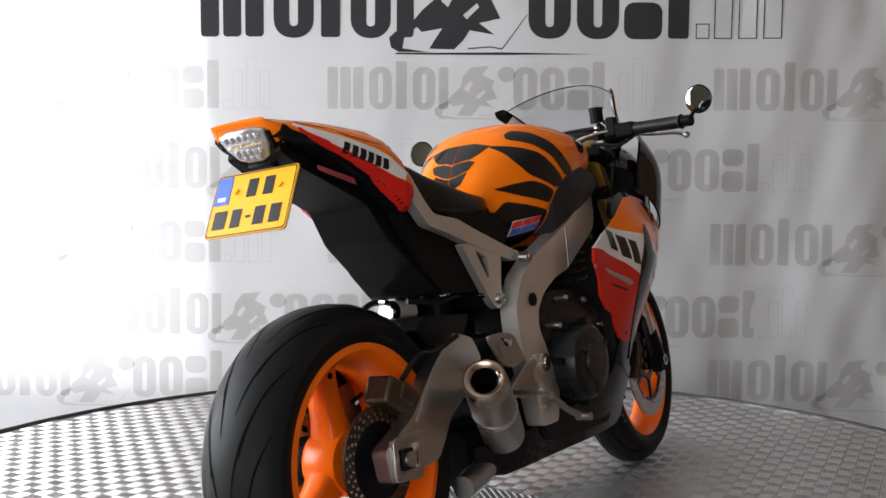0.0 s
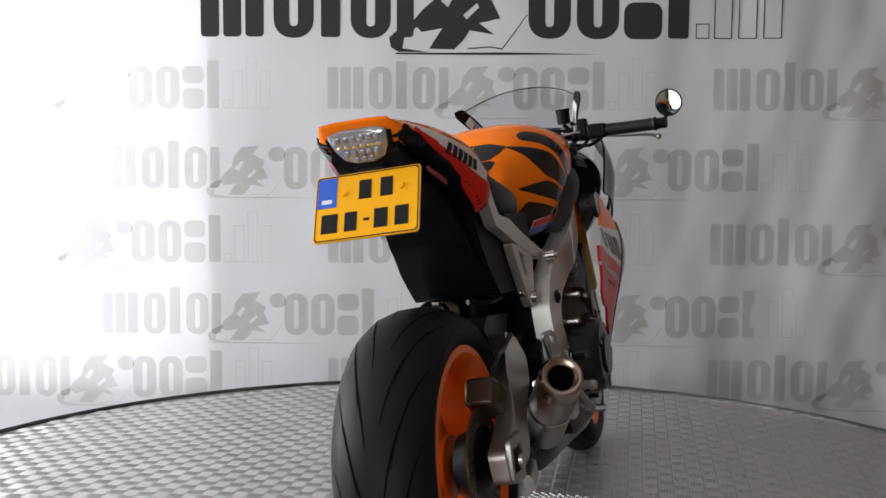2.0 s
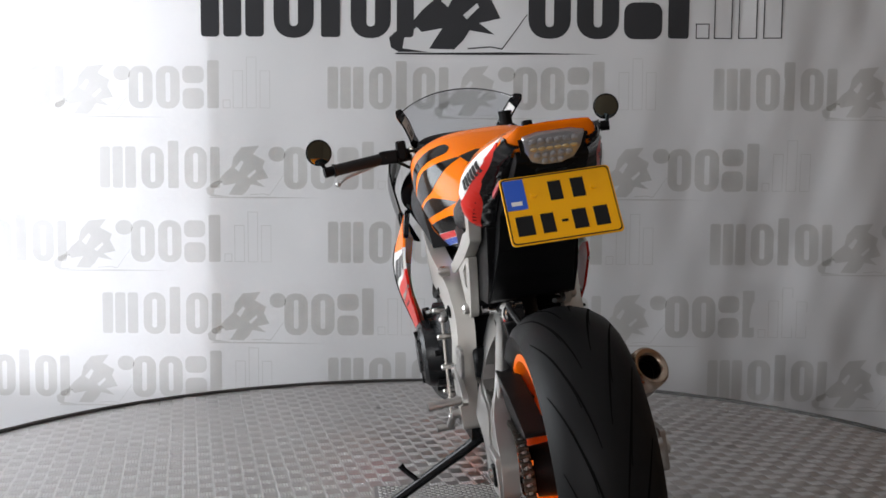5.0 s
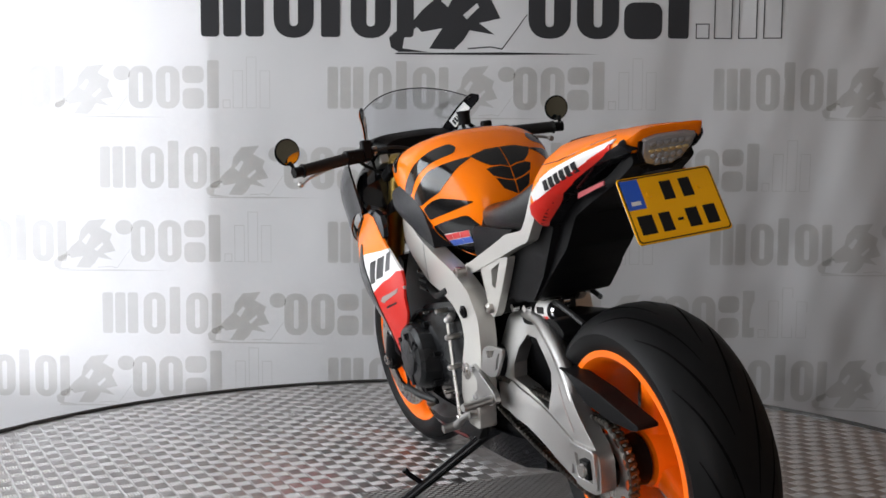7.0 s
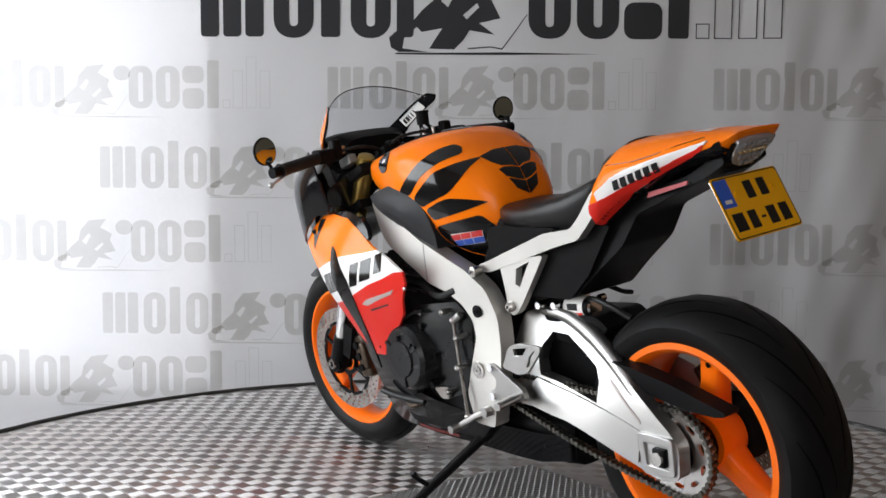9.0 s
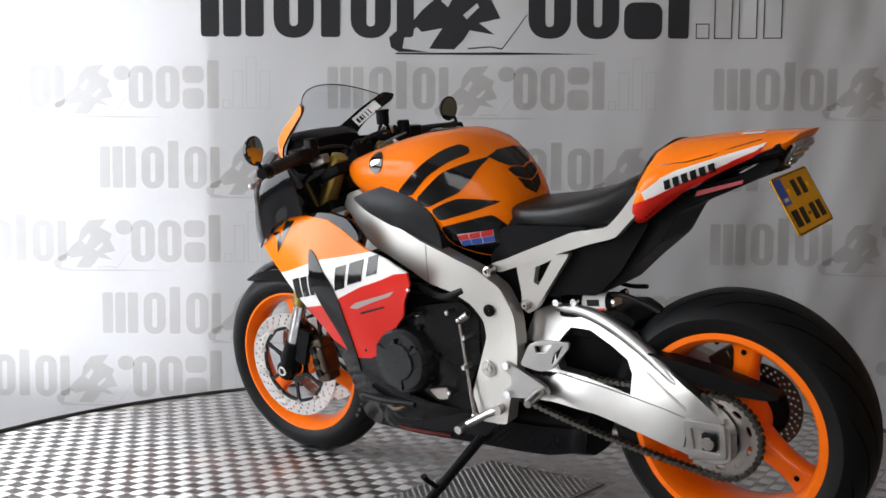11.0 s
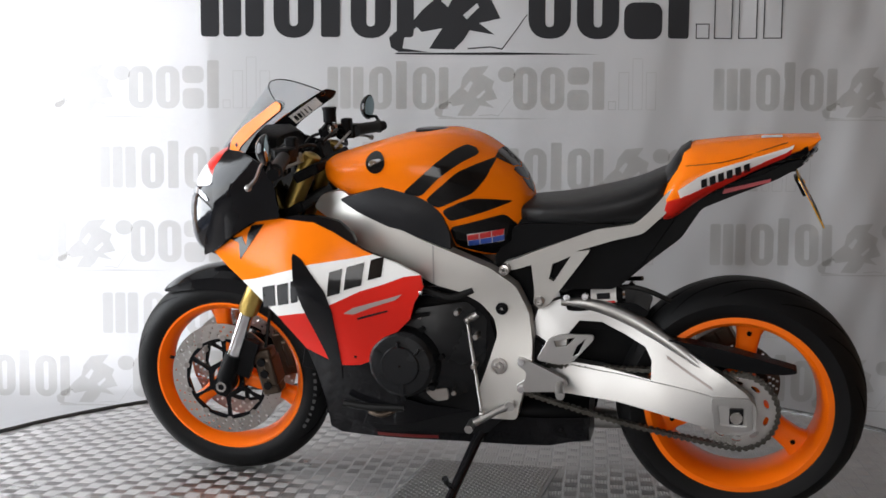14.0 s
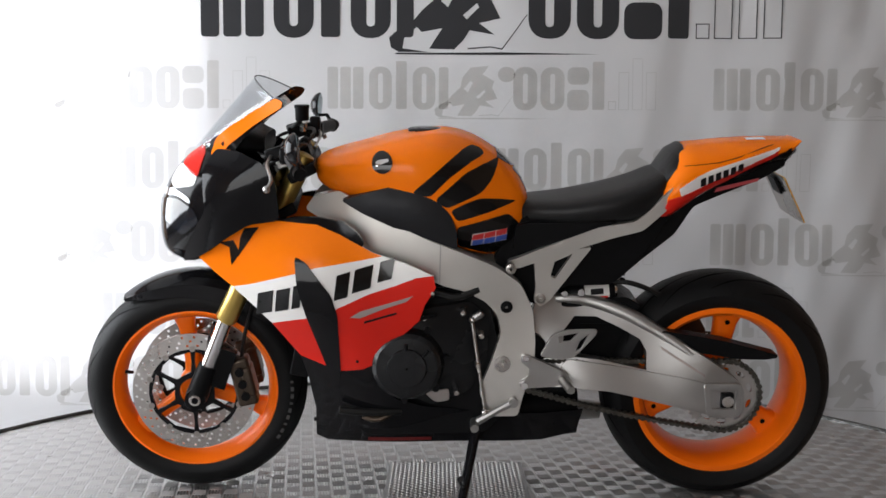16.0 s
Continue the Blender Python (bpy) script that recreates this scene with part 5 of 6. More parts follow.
# ---- side fairings
SIDE_Y = surface([(1.37, 0.70, 0.185), (1.28, 0.76, 0.198), (1.24, 0.80, 0.190), (1.07, 0.80, 0.215), (0.93, 0.735, 0.235), (0.80, 0.68, 0.250), (1.23, 0.58, 0.216), (1.10, 0.66, 0.262), (1.0, 0.60, 0.260), (0.8, 0.60, 0.246), (0.85, 0.50, 0.228),
                  (1.0, 0.42, 0.214), (1.12, 0.45, 0.195), (1.06, 0.30, 0.165), (1.06, 0.2, 0.125), (0.9, 0.35, 0.20), (0.7, 0.2, 0.120), (0.4, 0.2, 0.085), (0.4, 0.27, 0.10), (0.55, 0.27, 0.135)])
ORANGE_P = [(1.372, 0.704), (1.340, 0.724), (1.295, 0.757), (1.237, 0.792), (1.166, 0.802), (1.068, 0.796), (1.012, 0.774), (0.930, 0.730), (0.905, 0.721), (0.956, 0.711), (1.070, 0.694), (1.242, 0.643), (1.285, 0.634), (1.330, 0.668)]
WHITE_P = [(1.285, 0.634), (1.242, 0.643), (1.070, 0.694), (0.956, 0.711), (0.905, 0.721), (0.842, 0.703), (0.776, 0.674), (0.820, 0.668), (0.871, 0.648), (0.940, 0.626), (1.013, 0.592), (1.056, 0.569), (1.120, 0.556), (1.186, 0.540), (1.235, 0.590)]
RED_P = [(1.186, 0.540), (1.120, 0.556), (1.056, 0.569), (1.013, 0.592), (0.940, 0.626), (0.871, 0.648), (0.820, 0.668), (0.776, 0.674), (0.770, 0.642), (0.797, 0.598), (0.811, 0.554), (0.850, 0.516), (0.885, 0.501), (0.902, 0.464), (0.930, 0.430), (0.958, 0.417), (1.016, 0.410), (1.060, 0.425), (1.118, 0.447), (1.150, 0.490)]
BLACK_P = [(1.118, 0.447), (1.060, 0.425), (1.016, 0.410), (0.958, 0.417), (0.930, 0.430), (0.900, 0.350), (0.870, 0.325), (0.800, 0.300), (0.700, 0.285), (0.560, 0.268), (0.480, 0.262), (0.370, 0.262), (0.385, 0.195), (0.480, 0.176), (0.700, 0.178), (0.900, 0.182), (1.060, 0.184), (1.090, 0.200), (1.086, 0.290), (1.100, 0.380)]
for s in (1, -1):
    for name, outline, m, label in (("upper_fairing", ORANGE_P, ORANGE, "glossy orange upper side fairing"), ("middle_fairing", WHITE_P, WHITE, "white fairing band with dark marks"), ("lower_fairing", RED_P, RED, "red lower side fairing"), ("belly_pan", BLACK_P, GLOSS, "gloss black belly pan")):
        bm = bmesh.new()
        panel(bm, outline, SIDE_Y, 0.007, s, 0.02, soft=False)
        ob = part(name, bm, m, bike, label)
        if name == "middle_fairing":
            # plain dark marks along the band
            for k, (x, z, w, h) in enumerate(((1.222, 0.562, 0.042, 0.070), (1.172, 0.574, 0.036, 0.070), (1.128, 0.586, 0.022, 0.072), (1.020, 0.612, 0.034, 0.074), (0.975, 0.630, 0.046, 0.068), (0.912, 0.656, 0.036, 0.060))):
                bm = bmesh.new()
                panel(bm, [(x + 0.004, z), (x - w + 0.004, z + 0.28 * w), (x - w - 0.004, z + 0.28 * w + h * 0.86), (x - 0.004, z + h * 0.86)], SIDE_Y, 0.001, s, 0.02, lift=0.0012, soft=False)
                part("band_mark", bm, DECAL, ob)
        if name == "lower_fairing":
            bm = bmesh.new()
            panel(bm, [(0.985, 0.566), (0.960, 0.582), (0.870, 0.608), (0.826, 0.622), (0.845, 0.606), (0.900, 0.588), (0.960, 0.564)], SIDE_Y, 0.001, s, 0.02, lift=0.0012, soft=False)
            part("silver_mark", bm, GREYMARK, ob)
            bm = bmesh.new()
            panel(bm, [(0.950, 0.555), (0.868, 0.578), (0.868, 0.573), (0.950, 0.549)], SIDE_Y, 0.001, s, 0.02, lift=0.0012, soft=False)
            part("thin_mark", bm, DARKMARK, ob)
    # the black slash duct that crosses the bands
    bm = bmesh.new()
    panel(bm, [(1.122, 0.722), (1.092, 0.706), (1.068, 0.675), (1.030, 0.625), (1.016, 0.570), (1.014, 0.413), (1.020, 0.360), (1.038, 0.380), (1.074, 0.496), (1.096, 0.570), (1.116, 0.650)], SIDE_Y, 0.010, s, 0.02, lift=0.003)
    part("fairing_duct", bm, GLOSS, bike, "matt black fairing duct", bevel=0.004)
    for outline in ([(1.318, 0.745), (1.280, 0.752), (1.262, 0.722), (1.285, 0.690), (1.290, 0.735)], [(1.252, 0.782), (1.215, 0.786), (1.268, 0.712), (1.262, 0.760)]):
        bm = bmesh.new()
        panel(bm, outline, SIDE_Y, 0.001, s, 0.02, lift=0.0016, soft=False)
        part("fairing_streak", bm, DECAL, bike, "black fairing streak")
    bm = bmesh.new()
    panel(bm, [(1.185, 0.800), (1.122, 0.812), (1.065, 0.813), (1.000, 0.802), (0.962, 0.772), (0.948, 0.750), (0.960, 0.738), (1.009, 0.755), (1.066, 0.782), (1.120, 0.794)], SIDE_Y, 0.014, s, 0.02, lift=-0.002)
    part("intake_lip", bm, GLOSS, bike, "gloss black intake lip", bevel=0.004)
    # black liner from nose to upper fairing
    bm = bmesh.new()
    panel(bm, [(1.420, 0.685), (1.372, 0.706), (1.295, 0.760), (1.237, 0.795), (1.160, 0.806), (1.165, 0.900), (1.200, 0.952), (1.260, 0.978), (1.320, 0.980), (1.352, 0.930), (1.345, 0.830), (1.400, 0.740)],
          surface([(1.44, 0.69, 0.140), (1.372, 0.706, 0.190), (1.28, 0.77, 0.220), (1.16, 0.806, 0.220), (1.2, 0.88, 0.234), (1.28, 0.95, 0.214), (1.34, 0.975, 0.165), (1.4, 0.93, 0.160), (1.46, 0.85, 0.118), (1.465, 0.74, 0.125), (1.33, 0.85, 0.228)]), 0.006, s, 0.02)
    part("nose_side", bm, GLOSS, bike, "gloss black nose side panel")
bm = bmesh.new()
loft(bm, [oval(x, 0.172, 0.30, w, 4, 24) for x, w in ((1.075, 0.10), (1.0, 0.135), (0.8, 0.125), (0.6, 0.115), (0.42, 0.085), (0.38, 0.065))])
part("belly_core", bm, PLASTIC, bike, "black belly core")
bm = bmesh.new()
panel(bm, [(0.95, 0.187), (0.78, 0.186), (0.78, 0.196), (0.95, 0.198)], SIDE_Y, 0.001, 1, 0.02, lift=0.0015, soft=False)
part("belly_mark", bm, DARKRED, bike, "dark red bar on the belly pan")

# ---- engine
bm = bmesh.new()
panel(bm, [(1.05, 0.30), (1.06, 0.60), (0.98, 0.70), (0.80, 0.70), (0.64, 0.60), (0.60, 0.45), (0.56, 0.30), (0.64, 0.22), (0.95, 0.21)], 0.150, 0.300, 1)
part("engine_block", bm, ENGINE, bike, "black engine block", bevel=0.02)
for s, c, r in ((1, (0.843, 0.0, 0.428), 0.098), (-1, (0.735, 0.0, 0.40), 0.100)):
    bm = bmesh.new()
    lathe(bm, [(0.003, 0.246), (r * 0.50, 0.245), (r * 0.53, 0.239), (r * 0.80, 0.236), (r * 0.90, 0.226), (r * 0.97, 0.205), (r * 1.02, 0.14), (0.003, 0.14)], 40, c)
    for k in range(3):
        a = 0.5 + 2 * math.pi * k / 3
        box(bm, (r * 0.30, 0.006, 0.010), Matrix.Translation((c[0] + r * 0.66 * math.cos(a), 0.2385, c[2] + r * 0.66 * math.sin(a))) @ Matrix.Rotation(-a, 4, "Y"))
    for v in bm.verts:
        v.co.y *= s
    ec = part("engine_cover", bm, CASE, bike, "round black engine cover", sharp=25)
    for k in range(7):
        bm = bmesh.new()
        a = 2 * math.pi * k / 7 + 0.3
        p = Vector((c[0] + r * 1.04 * math.cos(a), s * 0.180, c[2] + r * 1.04 * math.sin(a)))
        cylinder(bm, p, p + Vector((0, s * 0.024, 0)), 0.008, 10)
        part("cover_bolt", bm, ENGINE, ec)
for s in (1, -1):
    bm = bmesh.new()
    panel(bm, [(0.90, 0.36), (0.91, 0.50), (0.80, 0.57), (0.68, 0.585), (0.63, 0.54), (0.635, 0.43), (0.68, 0.34), (0.78, 0.30)], surface([(0.9, 0.36, 0.17), (0.9, 0.5, 0.19), (0.68, 0.58, 0.16), (0.63, 0.43, 0.155), (0.78, 0.3, 0.16), (0.78, 0.45, 0.195)]), 0.06, s, 0.03)
    case = part("crankcase_side", bm, CASE, bike, "satin black crankcase side", bevel=0.01)
    for x, z in ((0.885, 0.475), (0.80, 0.548), (0.70, 0.562), (0.652, 0.500), (0.660, 0.420), (0.715, 0.345)):
        bm = bmesh.new()
        tube(bm, [(x, s * 0.150, z), (x, s * 0.196, z), (x, s * 0.199, z)], [0.0075, 0.0075, 0.005], 10)
        part("case_bolt", bm, STEEL, case)
    for k in range(4):
        bm = bmesh.new()
        z = 0.600 + 0.022 * k
        tube(bm, [(0.70 + 0.02 * k, s * 0.158, z), (0.80, s * 0.166, z), (0.90, s * 0.158, z)], 0.0055, 8)
        part("cylinder_fin", bm, CASE, case)
bm = bmesh.new()
box(bm, (0.05, 0.30, 0.30), pose(1.10, 0, 0.52, 0, -12))
part("radiator", bm, PLASTIC, bike, "black radiator", bevel=0.004)
for pts in (((1.02, 0.20, 0.30), (0.95, 0.19, 0.29), (0.86, 0.17, 0.285)), ((0.66, 0.17, 0.62), (0.72, 0.18, 0.60), (0.80, 0.17, 0.62))):
    bm = bmesh.new()
    tube(bm, curve_points(pts), 0.010, 10)
    part("engine_hose", bm, HOSE, bike)

# ---- swingarm, chain and rear brake
ARM = [(0.505, 0.560), (0.440, 0.578), (0.400, 0.575), (0.344, 0.563), (0.250, 0.532), (0.164, 0.490), (0.040, 0.419), (-0.023, 0.374), (-0.045, 0.345), (-0.046, 0.282), (-0.020, 0.270), (0.031, 0.270), (0.070, 0.284), (0.306, 0.336), (0.426, 0.346), (0.500, 0.340), (0.540, 0.400), (0.530, 0.480)]
HOLE = [(0.400, 0.524), (0.342, 0.524), (0.280, 0.498), (0.228, 0.470), (0.212, 0.440), (0.212, 0.392), (0.260, 0.402), (0.339, 0.418), (0.413, 0.425), (0.432, 0.455), (0.428, 0.490)]
ARM_RIGHT = [(0.352, 0.527), (0.415, 0.507), (0.412, 0.460), (0.315, 0.405), (0.205, 0.362), (0.122, 0.296), (0.060, 0.290), (-0.046, 0.282), (-0.052, 0.345), (0.050, 0.391), (0.172, 0.453), (0.262, 0.495)]
ARM_Y = surface([(0.50, 0.55, 0.080), (0.43, 0.56, 0.070), (0.30, 0.53, 0.090), (0.2, 0.47, 0.118), (0.06, 0.38, 0.160), (0.0, 0.30, 0.166), (0.25, 0.34, 0.152), (0.42, 0.38, 0.138), (0.50, 0.36, 0.128), (0.1, 0.30, 0.166)])
for s in (1, -1):
    bm = bmesh.new()
    panel(bm, ARM if s == 1 else ARM_RIGHT, ARM_Y, 0.034, s, 0.03, holes=[HOLE] if s == 1 else [])
    arm = part("swingarm", bm, ALU, bike, "satin aluminium swingarm", bevel=0.003)
    bm = bmesh.new()
    panel(bm, [(0.066, 0.366), (-0.036, 0.366), (-0.038, 0.282), (0.052, 0.274)], 0.172, 0.012, s, holes=[[(0.046, 0.346), (-0.022, 0.346), (-0.022, 0.296), (0.040, 0.296)]])
    part("adjuster_frame", bm, ALU, arm, bevel=0.002)
    bm = bmesh.new()
    box(bm, (0.034, 0.018, 0.040), pose(0.002, s * 0.168, 0.320))
    part("axle_block", bm, ENGINE, arm, bevel=0.003)
    bm = bmesh.new()
    tube(bm, [(0.002, s * 0.168, 0.320), (0.002, s * 0.184, 0.320)], 0.0155, 12)
    part("axle_nut", bm, STEEL, arm)
    bm = bmesh.new()
    panel(bm, [(0.175, 0.455), (0.062, 0.388), (0.060, 0.380), (0.172, 0.446)], ARM_Y, 0.001, s, 0.03, lift=0.0012, soft=False)
    part("arm_mark", bm, GREYMARK, arm)
bm = bmesh.new()
panel(bm, [(0.054, 0.364), (0.110, 0.376), (0.200, 0.388), (0.300, 0.404), (0.420, 0.419), (0.438, 0.400), (0.436, 0.355), (0.306, 0.342), (0.120, 0.302), (0.066, 0.290)], ARM_Y, 0.010, 1, 0.03, lift=0.005)
part("arm_lower_beam", bm, ALU, bike, "raised lower box of the swingarm", bevel=0.003)
# added black panel: stands in for the shade inside the arm's hole
bm = bmesh.new()
panel(bm, [(0.46, 0.53), (0.33, 0.53), (0.20, 0.47), (0.19, 0.38), (0.44, 0.40)], 0.062, 0.02, 1)
part("arm_hole_backing", bm, PLASTIC, bike, "added black panel that darkens the swingarm hole")
bm = bmesh.new()
cylinder(bm, (0.52, -0.13, 0.44), (0.52, 0.13, 0.44), 0.045, 20)
box(bm, (0.10, 0.11, 0.09), pose(0.45, 0, 0.50))
box(bm, (0.20, 0.13, 0.06), pose(0.42, -0.03, 0.475))
part("swingarm_pivot", bm, ENGINE, bike, bevel=0.01)

for s in (1,):
    bm = bmesh.new()
    tube(bm, curve_points([(x, s * (ARM_Y(x, z) - 0.012), z) for x, z in ((0.45, 0.566), (0.37, 0.562), (0.27, 0.533), (0.17, 0.482), (0.09, 0.432))], 5), [0.016, 0.018, 0.020, 0.021, 0.021, 0.021, 0.021, 0.021, 0.021, 0.021, 0.021, 0.020, 0.020, 0.019, 0.018, 0.018, 0.017, 0.016, 0.015, 0.014, 0.012], 16)
    part("swingarm_beam", bm, ALU, bike, "polished round upper swingarm beam")

# chain: two runs and the wraps round both sprockets, link by link
path = []
C1, R1, C2, R2, CY = Vector((0.0, 0.315)), 0.098, Vector((0.560, 0.375)), 0.036, 0.120
n = (C2 - C1).normalized()
side_v = Vector((-n.y, n.x))
path = [C1 + side_v * R1, C2 + side_v * R2]
arc = [C2 + (side_v * math.cos(a) + n * math.sin(a)) * R2 for a in (math.pi * k / 8 for k in range(1, 8))]
low = [C2 - side_v * R2]
sag = [(C2 - side_v * R2).lerp(C1 - side_v * R1, k / 10) - Vector((0, 0.012 * math.sin(math.pi * k / 10))) for k in range(1, 10)]
wrap = [C1 + (-side_v * math.cos(a) - n * math.sin(a)) * R1 for a in (math.pi * k / 20 for k in range(0, 21))]
line = path + arc + low + sag + wrap
pts, carry = [], 0.0
for a, b in zip(line, line[1:]):
    L = (b - a).length
    d = carry
    while d < L:
        pts.append((a.lerp(b, d / L), (b - a).normalized()))
        d += 0.0159
    carry = d - L
bm = bmesh.new()
for k, (p, d) in enumerate(pts):
    ang = math.atan2(-d.y, d.x)
    for y in ((-0.008, 0.008) if k % 2 else (-0.0055, 0.0055)):
        m = Matrix.Translation((p.x, CY + y, p.y)) @ Matrix.Rotation(ang, 4, "Y")
        box(bm, (0.0150, 0.0024, 0.0072), m)
        for e in (-0.0079, 0.0079):
            tube(bm, [m @ Vector((e, -0.0013, 0)), m @ Vector((e, 0.0013, 0))], 0.0070, 10)
    tube(bm, [(p.x + d.x * 0.008, CY - 0.011, p.y + d.y * 0.008), (p.x + d.x * 0.008, CY + 0.011, p.y + d.y * 0.008)], 0.0050, 8)
part("chain", bm, CHAIN, bike, "oily steel drive chain", kind="stuff")
bm = bmesh.new()
panel(bm, [(0.175, 0.496), (0.090, 0.482), (0.007, 0.468), (-0.090, 0.443), (-0.140, 0.430), (-0.138, 0.421), (-0.110, 0.416), (-0.036, 0.417), (0.076, 0.435), (0.160, 0.452)], 0.122, 0.046, 1)
part("chain_guard", bm, PLASTIC, bike, "black chain guard", bevel=0.004)
bm = bmesh.new()
m = Matrix.Translation((0.060, -0.108, 0.432)) @ Matrix.Rotation(30 * DEG, 4, "Y")
box(bm, (0.100, 0.062, 0.058), m)
box(bm, (0.050, 0.070, 0.040), m @ pose(0.01, 0, 0.01))
part("rear_caliper", bm, BRONZE_DARK, bike, "dark rear brake caliper", bevel=0.008)
bm = bmesh.new()
tube(bm, curve_points([(0.10, -0.11, 0.46), (0.16, -0.115, 0.50), (0.24, -0.105, 0.50), (0.34, -0.10, 0.52)], 8), 0.006, 8)
part("brake_hose", bm, HOSE, bike)

# ---- shock and its reservoir
bm = bmesh.new()
cylinder(bm, (0.40, 0.0, 0.40), (0.44, 0.0, 0.62), 0.032, 20)
part("shock_absorber", bm, ENGINE, bike)
bm = bmesh.new()
tube(bm, [(0.440, 0.045, 0.574), (0.430, 0.045, 0.575), (0.298, 0.045, 0.588), (0.290, 0.045, 0.588)], [0.018, 0.025, 0.025, 0.021], 24)
res = part("shock_reservoir", bm, PLASTIC, bike, "black shock reservoir with a white label")
bm = bmesh.new()
tube(bm, [(0.372, 0.045, 0.5808), (0.307, 0.045, 0.5870)], 0.0258, 24)
lb = part("reservoir_label", bm, WHITE, res, "white label with dark marks")
bm = bmesh.new()
box(bm, (0.034, 0.002, 0.016), pose(0.340, 0.0706, 0.588, 0, 5))
part("label_mark", bm, DARKMARK, lb)
bm = bmesh.new()
box(bm, (0.060, 0.004, 0.007), pose(0.340, 0.0665, 0.571, 0, 5))
part("label_band", bm, RED, lb, "red band")
bm = bmesh.new()
tube(bm, [(0.291, 0.045, 0.588), (0.285, 0.045, 0.5885)], [0.0225, 0.0200], 24)
part("reservoir_cap", bm, CHROME, res, "bright metal end cap")
bm = bmesh.new()
tube(bm, curve_points([(0.33, 0.04, 0.60), (0.27, 0.06, 0.612), (0.22, 0.06, 0.600), (0.17, 0.05, 0.575)], 8), 0.007, 8)
part("breather_hose", bm, HOSE, bike)

# ---- exhaust
tip, tail_end = Vector((0.222, -0.2292, 0.4362)), Vector((0.5104, -0.0929, 0.2454))
ax = (tail_end - tip).normalized()


def along(bm, prof, n=36):
    side = ax.orthogonal().normalized()
    up = ax.cross(side)
    loft(bm, [[tip + ax * d + (side * math.cos(a) + up * math.sin(a)) * r for a in (2 * math.pi * k / n for k in range(n))] for d, r in prof], cap=False)


bm = bmesh.new()
along(bm, [(0.03, 0.026), (0.004, 0.029), (-0.003, 0.036), (-0.004, 0.041), (0.002, 0.0465), (0.020, 0.048), (0.045, 0.048)])
ex = part("silencer", bm, BRONZE, bike, "heat-tinted steel silencer end cap")
bm = bmesh.new()
along(bm, [(0.043, 0.0480), (0.046, 0.0495), (0.290, 0.0495), (0.312, 0.049), (0.320, 0.044), (0.328, 0.020), (0.330, 0.001)])
part("silencer_sleeve", bm, TITAN, ex, "grey titanium sleeve")
bm = bmesh.new()
along(bm, [(0.03, 0.024), (0.16, 0.024), (0.16, 0.001)])
part("silencer_bore", bm, ENGINE, ex, "black silencer bore")
bm = bmesh.new()
along(bm, [(0.150, 0.0498), (0.150, 0.0515), (0.166, 0.0515), (0.166, 0.0498)])
tube(bm, [tip + ax * 0.107 + Vector((0, 0.04, 0.03)), (0.38, -0.14, 0.40)], 0.007, 8)
part("silencer_clamp", bm, STEEL, ex)
bm = bmesh.new()
tube(bm, curve_points([tail_end - ax * 0.01, (0.560, -0.070, 0.220), (0.62, -0.05, 0.205), (0.70, -0.03, 0.20)], 8), 0.027, 16)
part("exhaust_pipe", bm, STEEL, bike, "bare steel exhaust pipe")
bm = bmesh.new()
tube(bm, [(0.55, 0.03, 0.205), (0.455, 0.03, 0.200), (0.405, 0.03, 0.198)], [0.030, 0.033, 0.030], 18)
part("exhaust_box", bm, ALU, bike, "aluminium exhaust box end")
bm = bmesh.new()
tube(bm, [(0.50, -0.055, 0.205), (0.36, -0.085, 0.195), (0.30, -0.095, 0.190)], [0.026, 0.030, 0.026], 18)
part("link_arm", bm, ALU, bike, "cast aluminium link end")

# ---- foot rests, gear shift and stand
for s in (1, -1):
    bm = bmesh.new()
    panel(bm, [(0.545, 0.448), (0.520, 0.440), (0.425, 0.395), (0.418, 0.372), (0.455, 0.358), (0.545, 0.352), (0.552, 0.372), (0.528, 0.385), (0.524, 0.408), (0.548, 0.425)], 0.178, 0.014, s)
    fr = part("footrest_bracket", bm, ALU, bike, "aluminium footrest bracket", bevel=0.003)
    bm = bmesh.new()
    panel(bm, [(0.500, 0.440), (0.468, 0.498), (0.430, 0.512), (0.352, 0.514), (0.352, 0.500), (0.405, 0.440), (0.440, 0.430)], 0.174, 0.008, s, holes=[[(0.452, 0.494), (0.400, 0.504), (0.420, 0.482), (0.448, 0.478)], [(0.395, 0.482), (0.372, 0.502), (0.392, 0.462), (0.405, 0.455)]])
    part("heel_guard", bm, ALU, fr, "cut-out aluminium heel guard", bevel=0.002)
    bm = bmesh.new()
    a = Vector((0.440, s * 0.178, 0.378))
    pts = [a + Vector((-0.002 * k, s * 0.0105 * k, 0.0)) for k in range(9)]
    tube(bm, pts, [0.012 if k % 2 else 0.0095 for k in range(9)], 12)
    part("footpeg", bm, ALU, fr, "knurled aluminium foot peg")
    for x, z in ((0.536, 0.437), (0.538, 0.362)):
        bm = bmesh.new()
        tube(bm, [(x, s * 0.176, z), (x, s * 0.186, z)], 0.0095, 12)
        part("bracket_bolt", bm, CHROME, fr)
bm = bmesh.new()
tube(bm, [(0.676, 0.178, 0.540), (0.640, 0.192, 0.292)], 0.0045, 8)
for p in ((0.676, 0.178, 0.540), (0.640, 0.192, 0.292)):
    bmesh.ops.create_icosphere(bm, subdivisions=2, radius=0.0095, matrix=Matrix.Translation(p))
shift = part("shift_rod", bm, STEEL, bike, "thin steel gear shift rod")
bm = bmesh.new()
tube(bm, [(0.676, 0.172, 0.540), (0.655, 0.172, 0.553), (0.650, 0.172, 0.558)], [0.010, 0.011, 0.009], 10)
